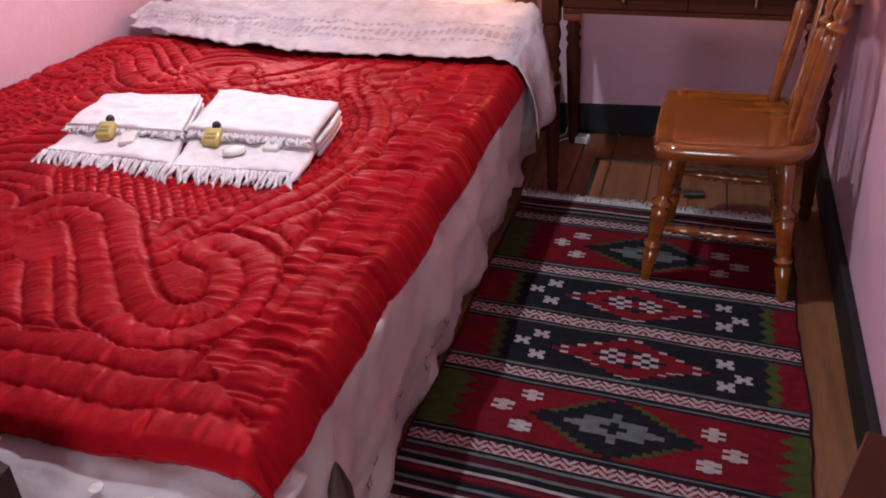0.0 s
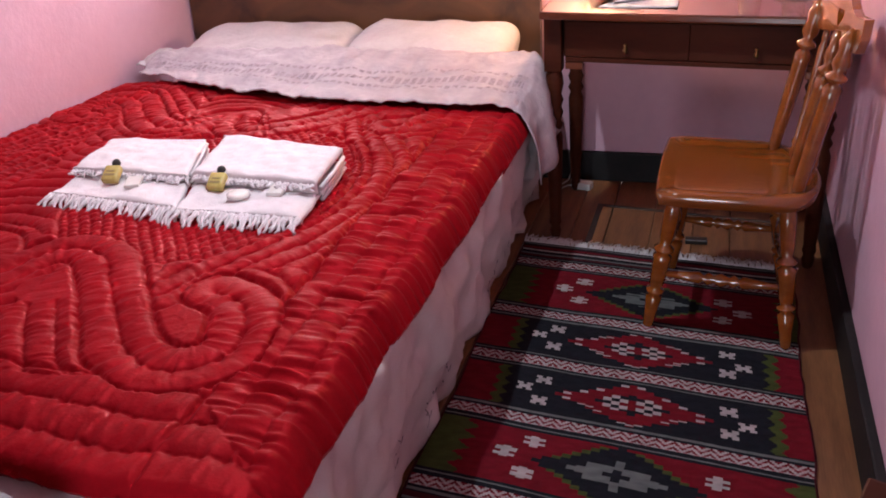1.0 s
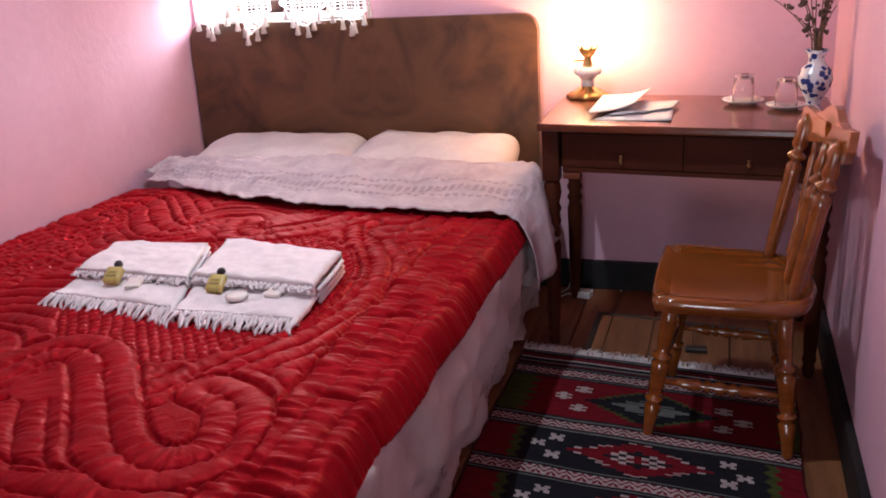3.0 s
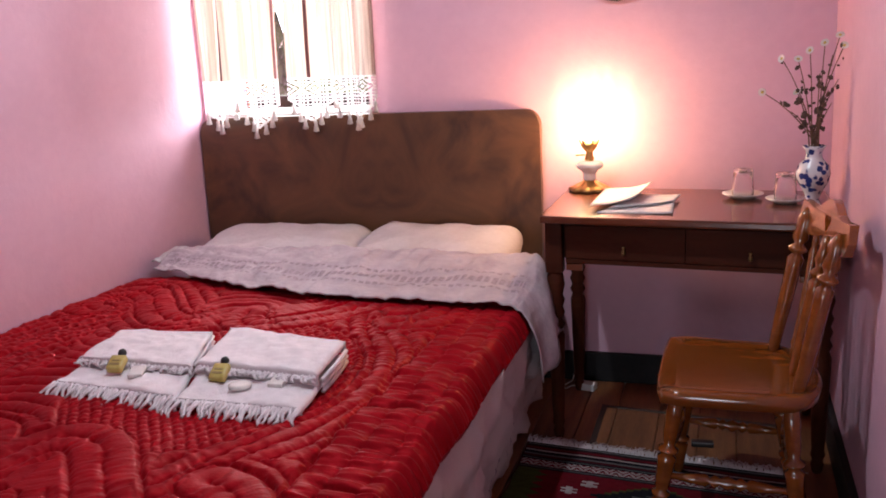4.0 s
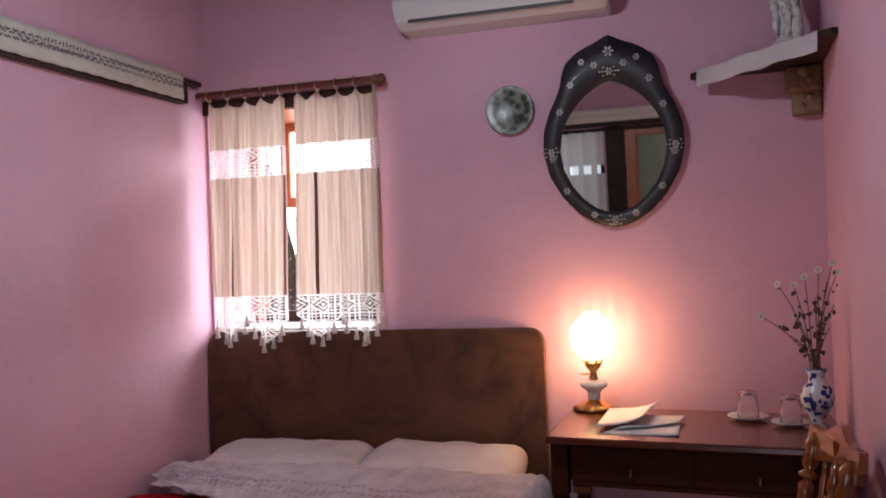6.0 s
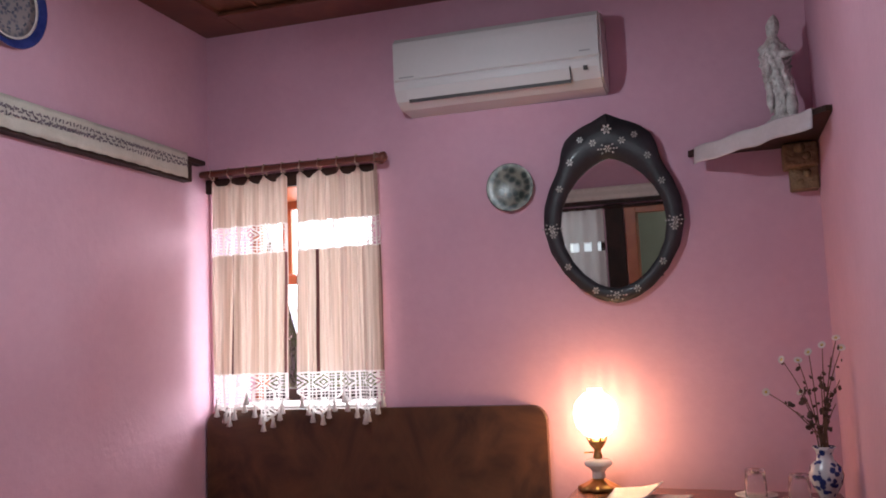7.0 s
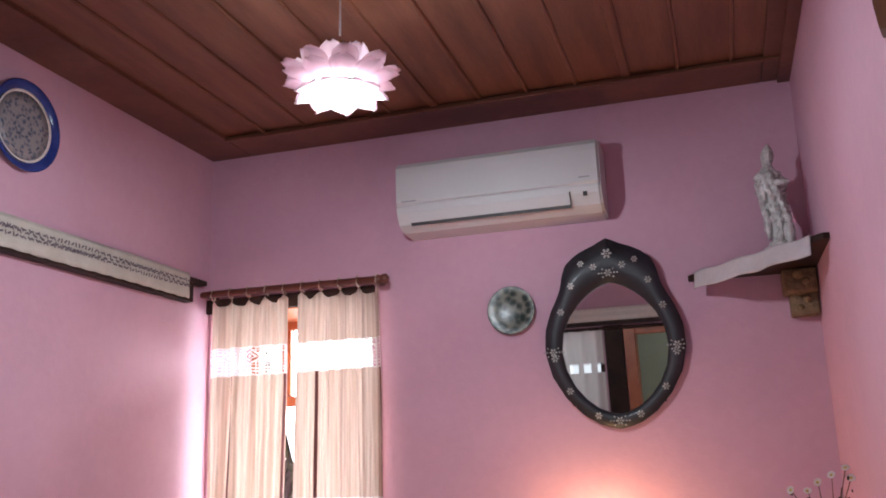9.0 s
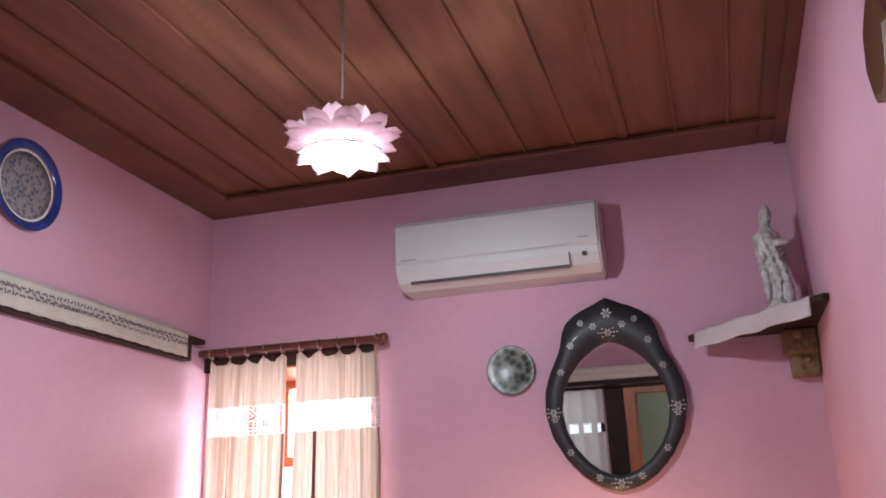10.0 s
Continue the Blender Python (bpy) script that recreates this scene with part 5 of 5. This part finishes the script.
def run_at(u, v):
    y = YF + 0.03 + (3.09 - YF - 0.03) * u
    if v < 0.4:
        return Vector((XL + 0.004 + 0.048 * v / 0.4, y, 2.117 + 0.003 * n2(y, v, 8)))
    f = (v - 0.4) / 0.6
    return Vector((XL + 0.054 + 0.004 * n2(y, f, 6), y, 2.120 - 0.103 * f - 0.003 * f * abs(math.sin(y * 40)) + 0.004 * n2(y, 0, 2)))


part("cloth", sheet(run_at, 380, 10, 0.002), LINEN, runner, "", True)
bm = bmesh.new()
for i in range(230):
    u = (i + 0.5) / 230
    for k in range(3):
        a = 2.1 * k + i * (1 if i % 2 else -1)
        c = run_at(u, 0.66 + 0.08 * math.sin(a)) + Vector((0.003, 0.005 * math.cos(a), 0))
        d = Vector((0, 0.0075 * math.cos(a * 1.7), 0.0075 * math.sin(a * 1.7)))
        s = Vector((0, -d.z, d.y)) * 0.42
        bm.faces.new([bm.verts.new(p) for p in (c - d - s, c + d - s, c + d + s, c - d + s)])
tagged(part("embroidered_border", bm, SPRIG, runner, "grey scroll embroidery"), kind="stuff")
rail2 = thing("shelf_rail", (-0.9, YF + 0.05, 1.92), "dark wooden shelf rail along the rear wall", "shelf")
part("board", block(XL + 0.07, XR - 0.03, YF + 0.001, YF + 0.07, 1.920, 2.006, 0.004), DARKWOOD, rail2)
runner2 = thing("shelf_runner", (-0.9, YF + 0.09, 2.09), "white linen runner with a grey embroidered border over the rear shelf", "runner", "shelf runners")
# paler colour than the left runner's linen, making up for weak light here
part("cloth", sheet(lambda u, v: Vector((XL + 0.08 + 2.32 * u, YF + 0.076 + 0.003 * n2(u * 9, v, 2), 2.060 - 0.105 * v)), 160, 5, 0.002), CREAM_LACE, runner2, "", True)
part("embroidered_border", sheet(lambda u, v: Vector((XL + 0.12 + 2.25 * u, YF + 0.081, 2.022 - 0.030 * v)), 60, 2), EMB, runner2, "grey scroll embroidery")

# ---- things on the walls ----
ac = thing("air_conditioner", (-0.76, YB, 2.21), "white wall-mounted split air conditioner", "air conditioner")


def extrude(profile, x0, x1):
    """profile of (distance from the back wall, height), drawn along x."""
    bm = bmesh.new()
    a = [bm.verts.new((x0, YB - d, z)) for d, z in profile]
    b = [bm.verts.new((x1, YB - d, z)) for d, z in profile]
    bm.faces.new(a)
    bm.faces.new(b[::-1])
    for i in range(len(profile)):
        j = (i + 1) % len(profile)
        bm.faces.new((a[i], b[i], b[j], a[j]))
    return bm


bm = extrude([(0.001, 2.215), (0.001, 2.492), (0.150, 2.492), (0.182, 2.484), (0.192, 2.470), (0.192, 2.302), (0.185, 2.280), (0.160, 2.240), (0.115, 2.218)], -1.158, -0.356)
bmesh.ops.bevel(bm, geom=[e for e in bm.edges if abs(e.verts[0].co.x - e.verts[1].co.x) < 0.001], offset=0.008, segments=2, affect="EDGES")
part("body", bm, PLASTIC, ac)
bm = extrude([(0.1935, 2.312), (0.1935, 2.470), (0.199, 2.464), (0.201, 2.44), (0.201, 2.318)], -1.150, -0.364)
part("front_panel", bm, PLASTIC, ac)
part("louver", extrude([(0.1735, 2.246), (0.1915, 2.282), (0.1965, 2.280), (0.178, 2.242)], -1.105, -0.475), PLASTIC, ac)
part("air_slot", extrude([(0.1700, 2.234), (0.1735, 2.245), (0.1785, 2.243), (0.1745, 2.231)], -1.100, -0.472), GREYPLASTIC, ac, "dark air outlet slot")
part("end_seam", extrude([(0.176, 2.240), (0.1935, 2.288), (0.1950, 2.288), (0.178, 2.238)], -0.474, -0.470), GREYPLASTIC, ac)
part("indicator", extrude([(0.186, 2.270), (0.1935, 2.284), (0.1950, 2.283), (0.188, 2.268)], -0.424, -0.408), GREYPLASTIC, ac, "small dark indicator window")
part("badge", block(-0.435, -0.395, YB - 0.2025, YB - 0.2012, 2.335, 2.340), surface("badge_grey", (0.3, 0.3, 0.3), (0.35, 0.35, 0.35)), ac)
part("badge", block(-1.13, -1.07, YB - 0.2025, YB - 0.2012, 2.322, 2.327), bpy.data.materials["badge_grey"], ac)


# mirror
MX, MY = -0.370, YB - 0.016
mirror = thing("wall_mirror", (MX, MY, 1.42), "pear-shaped mirror in a black frame inlaid with pearl flowers", "mirror")
mirror.matrix_world = pose(MX, MY, 1.427, 3.2, 0, 0)


def lerp(table, t):
    for (a, p), (b, q) in zip(table, table[1:]):
        if t <= b:
            return p + (q - p) * (t - a) / (b - a)
    return table[-1][1]


OUT = [(0, 0), (0.006, 0.035), (0.02, 0.075), (0.055, 0.130), (0.12, 0.190), (0.20, 0.236), (0.29, 0.257), (0.37, 0.252), (0.44, 0.228), (0.50, 0.196), (0.535, 0.183), (0.575, 0.176), (0.615, 0.160), (0.65, 0.120), (0.67, 0.078), (0.68, 0.050), (0.692, 0.028), (0.705, 0)]
INN = [(0.055, 0), (0.060, 0.032), (0.075, 0.070), (0.11, 0.115), (0.16, 0.155), (0.22, 0.183), (0.29, 0.195), (0.36, 0.186), (0.42, 0.158), (0.47, 0.118), (0.50, 0.082), (0.52, 0.050), (0.532, 0.022), (0.537, 0)]


def outline(table, n=48):
    z0, z1 = table[0][0], table[-1][0]
    half = []
    for i in range(n + 1):
        z = z0 + (z1 - z0) * (0.5 - 0.5 * math.cos(math.pi * i / n))
        half.append((lerp(table, z), z))
    return half + [(-a, b) for a, b in half[-2:0:-1]]


def oriented(bm):
    bmesh.ops.transform(bm, matrix=mirror.matrix_basis, verts=bm.verts)
    return bm


def mirror_frame():
    bm = bmesh.new()
    o, i = outline(OUT), outline(INN)
    mid = [((a[0] + b[0]) / 2, (a[1] + b[1]) / 2) for a, b in zip(o, i)]
    rings = [[bm.verts.new((x, y, z)) for x, z in s] for s, y in ((o, 0.014), (o, -0.008), (mid, -0.013), (i, -0.011), (i, 0.008))]
    n = len(o)
    for a, b in zip(rings, rings[1:]):
        for k in range(n):
            j = (k + 1) % n
            bm.faces.new((a[k], a[j], b[j], b[k]))
    return oriented(bm), mid


bm, MID = mirror_frame()
part("frame", bm, EBONY, mirror, "black lacquered frame", True)
bm = bmesh.new()
bm.faces.new([bm.verts.new((x * 1.01, 0.0, z)) for x, z in outline(INN)])
part("glass", oriented(bm), MIRROR, mirror, "silvered glass")
part("backing", oriented(block(-0.17, 0.17, 0.004, 0.012, 0.09, 0.5)), DARKWOOD, mirror)


def rosette(x, z, s, wide=False):
    """A flower of plump pearl chips let into the frame."""
    bm = bmesh.new()
    chip = lambda r, a, w, h: block(-w, w, -0.0010, 0.0008, r, r + h, 0.0006, bm, pose(x, -0.0138, z, 0, a, 0) @ Matrix.Diagonal((s * 0.9, 1, s * 0.9, 1)), 1)
    for k in range(6):
        chip(0.0052, 60 * k + 30, 0.0030, 0.0098)
    chip(-0.0022, 0, 0.0022, 0.0044)
    if wide:
        for k in (-1, 1):
            for q in (0.020, 0.031):
                chip(q, 90 * k, 0.0028, 0.0066)
            chip(0.021, 90 * k + 38 * k, 0.0026, 0.0075)
            chip(0.021, 90 * k - 38 * k, 0.0026, 0.0075)
    part("inlay", oriented(bm), PEARL, mirror, "pearl flower inlay")


for k in (6, 14, 21, 30, 36, 42):
    for s in (1, -1):
        rosette(MID[k][0] * s, MID[k][1], 1.0)
rosette(0, 0.029, 1.1, True)
rosette(0, 0.572, 1.1, True)
rosette(0, 0.645, 1.4)
rosette(0.10, 0.615, 0.9)
rosette(-0.10, 0.615, 0.9)
for s in (1, -1):
    rosette(0.226 * s, 0.29, 1.1, True)

# plates
SLATE = surface("slate_blue_glaze", (0.05, 0.065, 0.11), (0.08, 0.10, 0.15), 30, 0.3, 0.02)
thing("wall_plate", (-0.756, YB, 1.893), "small green painted ceramic plate hung on the wall", "plate", "wall plates", "", lathe([(0.050, 0.0), (0.055, 0.004), (0.088, 0.016), (0.094, 0.022), (0.091, 0.023), (0.062, 0.010), (0.004, 0.009)], (0, 0, 0), 40, Matrix.Translation((-0.756, YB - 0.001, 1.893)) @ pose(0, 0, 0, 90, 0, 0)), GREENPLATE, True)
bigplate = thing("wall_plate", (XL, 2.175, 2.44), "large blue-rimmed painted ceramic plate hung on the wall", "plate", "wall plates")
PM = Matrix.Translation((XL + 0.001, 2.175, 2.44)) @ pose(0, 0, 0, 0, 90, 0)
part("rim", lathe([(0.085, 0.0), (0.115, 0.006), (0.150, 0.022), (0.153, 0.026), (0.149, 0.027), (0.122, 0.016), (0.121, 0.012)], (0, 0, 0), 56, PM, None, False), BLUEGLAZE, bigplate, "cobalt blue rim", True)
part("ring", lathe([(0.100, 0.010), (0.119, 0.0145), (0.1215, 0.0170), (0.1145, 0.0150), (0.112, 0.012)], (0, 0, 0), 56, PM, None, False), PORCELAIN, bigplate, "white band", True)
part("centre", lathe([(0.10, 0.004), (0.114, 0.0138), (0.080, 0.0105), (0.004, 0.010)], (0, 0, 0), 48, PM), PLATECENTRE, bigplate, "grey centre", True)
for rr, n, s in ((0.035, 12, 0.008), (0.088, 14, 0.010)):
    for k in range(n):
        a = 2 * math.pi * k / n
        part("painted_leaf", block(-s * 0.3, s * 0.3, -s * 0.8, s * 0.8, 0, 0.0012, 0, None, PM @ pose(rr * math.cos(a), rr * math.sin(a), 0.0108, 0, 0, math.degrees(a))), SLATE, bigplate)

# corner shelf, corbel, cloth, figure
SZ = 1.965
shelf = thing("corner_shelf", (0.2, 3.2, SZ), "dark wooden corner shelf on a carved bracket", "shelf")
bm = bmesh.new()
tri = [(-0.085, YB - 0.001), (XR - 0.001, YB - 0.001), (XR - 0.001, 2.80), (XR - 0.02, 2.795), (-0.085, YB - 0.03)]
lo, hi = [bm.verts.new((*p, SZ - 0.018)) for p in tri], [bm.verts.new((*p, SZ)) for p in tri]
bm.faces.new(lo[::-1])
bm.faces.new(hi)
for i in range(5):
    bm.faces.new((lo[i], lo[(i + 1) % 5], hi[(i + 1) % 5], hi[i]))
part("board", bm, DARKWOOD, shelf)
bm = block(0.252, 0.345, YB - 0.065, YB - 0.001, 1.785, 1.90, 0.006)
block(0.232, 0.346, YB - 0.10, YB - 0.001, 1.86, SZ - 0.019, 0.010, bm)
for k in range(5):
    bmesh.ops.create_icosphere(bm, subdivisions=2, radius=0.020 - 0.002 * k, matrix=pose(0.285 + 0.022 * (k % 2), YB - 0.10 + 0.010 * k, 1.925 - 0.028 * k))
part("corbel", bm, CORBEL, shelf, "carved ochre wooden corbel", True)
A0, A1 = Vector((-0.085, YB - 0.03, 0)), Vector((XR - 0.02, 2.795, 0))
ax = (A1 - A0).normalized()
inw = Vector((-ax.y, ax.x, 0))


def shelf_cloth(u, v):
    p = A0 + ax * (0.045 + 0.56 * u)
    if v < 0.5:
        k = v / 0.5
        p = p + inw * 0.15 * (1 - k) * (1 - 0.5 * abs(u - 0.5)) - inw * 0.004 * k
        return Vector((p.x, p.y, SZ + 0.003))
    f = (v - 0.5) / 0.5
    p = p - inw * (0.006 + 0.008 * f + 0.004 * math.sin(u * 30) * f)
    return Vector((p.x, p.y, SZ + 0.003 - 0.062 * f + 0.003 * math.sin(u * 19)))


thing("shelf_cloth", (0.1, 3.1, SZ), "white cloth draped over the edge of the corner shelf", "cloth", "", "", sheet(shelf_cloth, 60, 16, 0.003), WHITE_COTTON, True)


def figure():
    prof = [(0.0, 0.052), (0.030, 0.055), (0.045, 0.046), (0.065, 0.030), (0.10, 0.034), (0.14, 0.044), (0.20, 0.042), (0.265, 0.049), (0.300, 0.043), (0.322, 0.026), (0.338, 0.017), (0.355, 0.023), (0.375, 0.025), (0.395, 0.019), (0.408, 0.009), (0.415, 0.001)]
    n = 90
    bm = lathe([(lerp(prof, 0.415 * i / n), 0.415 * i / n) for i in range(n + 1)], (0, 0, 0), 56)
    for v in bm.verts:
        a, z = math.atan2(v.co.y, v.co.x), v.co.z
        body = 1.0 if z < 0.31 else 0.4
        ridge = 1 - abs(2 * n2(a * 2.2 + z * 9, z, 3.2, 2)) * 1.5
        k = 1 + body * (0.30 * ridge + 0.14 * math.sin(3 * a + 26 * z) * (0.06 < z < 0.29) + 0.25 * n2(math.cos(a) * 3, z * 30 + math.sin(a) * 3, 2)) - 0.15
        v.co.x, v.co.y = v.co.x * k * 0.95 + 0.010 * math.sin(z * 15), v.co.y * k * 0.8
    # smaller form at the foot, folded arm and sleeve
    for c, r in (((0.036, -0.022, 0.085), (0.020, 0.022, 0.046)), ((0.036, -0.022, 0.132), (0.014, 0.014, 0.014)), ((0.026, -0.038, 0.262), (0.030, 0.014, 0.013)), ((-0.034, -0.018, 0.240), (0.014, 0.020, 0.046)), ((-0.030, -0.012, 0.125), (0.013, 0.022, 0.060))):
        q = bmesh.ops.create_uvsphere(bm, u_segments=14, v_segments=10, radius=1)["verts"]
        for v in q:
            v.co = Vector(c) + Vector((v.co.x * r[0], v.co.y * r[1], v.co.z * r[2])) * (1 + 0.25 * n2(v.co.x * 2 + c[0] * 50, v.co.z * 2, 1.3, 5))
    bmesh.ops.transform(bm, matrix=pose(0.232, 3.165, SZ + 0.004), verts=bm.verts)
    return bm


thing("figurine", (0.232, 3.165, SZ), "grey-white glazed porcelain figurine on the corner shelf", "statue", "", "", figure(), STATUE, True)

# dark post between the rear window and the doorway
thing("wooden_post", (-0.80, YF + 0.02, 0), "dark stained wooden post on the rear wall", "post", "", "", block(-0.885, -0.735, YF + 0.001, YF + 0.035, 0, 1.915, 0.006), DARKWOOD)

# plaque on the right wall, chest beside the bed's foot
bm = lathe([(0.09, 0), (0.105, 0.008), (0.105, 0.018), (0.088, 0.024), (0.004, 0.022)], (0, 0, 0), 8, Matrix.Translation((XR - 0.001, 1.525, 2.115)) @ pose(0, 0, 0, 0, -90, 0))
thing("wall_plaque", (XR, 1.525, 2.115), "octagonal brown wooden plaque on the wall", "plaque", "", "", bm, WALNUT)
chest = thing("low_cabinet", (0.25, 0.5, 0), "reddish brown wooden cabinet standing by the wall", "cabinet")
CM = pose(0.135, 0.73, 0, 0, 0, -19)
part("top", block(0.0, 0.34, -0.42, 0.0, 0.745, 0.77, 0.005, None, CM @ Matrix.Diagonal((0.52, 1, 1, 1))), SHADEDWOOD, chest)
part("body", block(0.012, 0.30, -0.40, -0.012, 0.02, 0.744, 0.004, None, CM @ Matrix.Diagonal((0.52, 1, 1, 1))), SHADEDWOOD, chest)

# ---- pendant ----
PX, PY = -0.842, 1.885
pend = thing("pendant_lamp", (PX, PY, 2.18), "lit pendant lamp with a lotus of pink-white glass petals", "pendant lamp")
part("cord", tube([(PX, PY, ZC), (PX + 0.002, PY, 2.55), (PX, PY, 2.395)], 0.0035, 8), PLASTIC, pend, "", True)
part("socket", lathe([(0.016, 0.0), (0.018, -0.02), (0.022, -0.05), (0.022, -0.07), (0.016, -0.075)], (PX, PY, 2.375), 16), BRASS, pend, "", True)
part("holder", lathe([(0.010, 0.012), (0.060, 0.004), (0.066, -0.004), (0.058, -0.006)], (PX, PY, 2.310), 20), GREYPLASTIC, pend, "grey metal petal holder", True)
bb = part("light_bulb", lathe([(0.014, 0.09), (0.026, 0.075), (0.034, 0.05), (0.034, 0.03), (0.026, 0.008), (0.010, -0.002), (0.002, -0.003)], (PX, PY, 2.195), 18), BULB, pend, "lit white bulb", True)
bb.visible_shadow = False


def petal(r0, z0, r1, z1, width, seed):
    def f(u, v):
        w = width * (0.55 + 0.45 * math.sin(math.pi * min(1, v / 1.3))) * (1 - max(0, (v - 0.62) / 0.38) ** 2.2 * 0.72)
        a = (u - 0.5) * 2
        r = r0 + (r1 - r0) * v ** 0.8 - 0.012 * a * a
        z = z0 + (z1 - z0) * v ** 1.25 + 0.012 * a * a * v
        return Vector((r + 0.003 * math.sin(a * 9), a * w, z))
    return sheet(f, 8, 8, 0.003)


for ring, (n, r0, z0, r1, z1, w, off) in enumerate(((9, 0.056, 2.268, 0.118, 2.322, 0.036, 0.0), (9, 0.062, 2.266, 0.152, 2.298, 0.034, 20.0), (10, 0.064, 2.259, 0.150, 2.272, 0.034, 8.0), (9, 0.054, 2.243, 0.120, 2.224, 0.036, 26.0))):
    for k in range(n):
        bm = petal(r0, z0, r1, z1, w, k)
        bmesh.ops.transform(bm, matrix=pose(PX, PY, 0, 0, 0, off + 360 * k / n), verts=bm.verts)
        part("petal", bm, PETALGLASS, pend, "", True)

# ---- outside the back window ----
thing("garden", (-1.7, 9.0, -1.0), "open ground outside the house", "", "", "structure", block(-60, 60, 5.2, 120, -1.1, -1.0), GROUND)
bm = bmesh.new()
for k in range(5200):
    p = (random.uniform(-4.4, -0.6), random.uniform(6.4, 7.4), random.uniform(-0.9, 2.3) - 0.3 * random.random())
    q = pose(*p, random.uniform(0, 360), random.uniform(0, 360), random.uniform(0, 360))
    bm.faces.new([bm.verts.new(q @ Vector(c)) for c in ((-0.10, 0, 0), (0, 0.05, 0.02), (0.12, 0, 0), (0, -0.05, 0.02))])
thing("hedge", (-1.8, 7.0, -1.0), "sunlit green hedge outside the window", "hedge", "", "stuff", bm, FOLIAGE)

# ---- floorboards ----
floor = structure("floor", "old varnished pine floorboards", (0, 0, 0), block(XL, XR, YF, YB, -0.1, -0.02), FLOORWOOD)
xs = [XL + 0.001]
while xs[-1] < XR - 0.02:
    xs.append(min(xs[-1] + 0.135 + 0.02 * math.sin(len(xs) * 2.3), XR - 0.001))
for a, b in zip(xs, xs[1:]):
    part("floorboard", block(a + 0.0015, b - 0.0015, YF, YB - 0.002, -0.019, 0.0, 0.002, seg=1), FLOORWOOD, floor)
for a in ((-0.40, 0.245, 3.075, 3.093), (-0.408, -0.388, 2.76, 3.093), (0.225, 0.245, 2.70, 3.075)):
    part("inlay_strip", skewed(block(a[0], a[1], a[2], a[3], 0.0003, 0.0035, 0.001, seg=1)), INLAY, floor, "dark strip round a floor hatch")
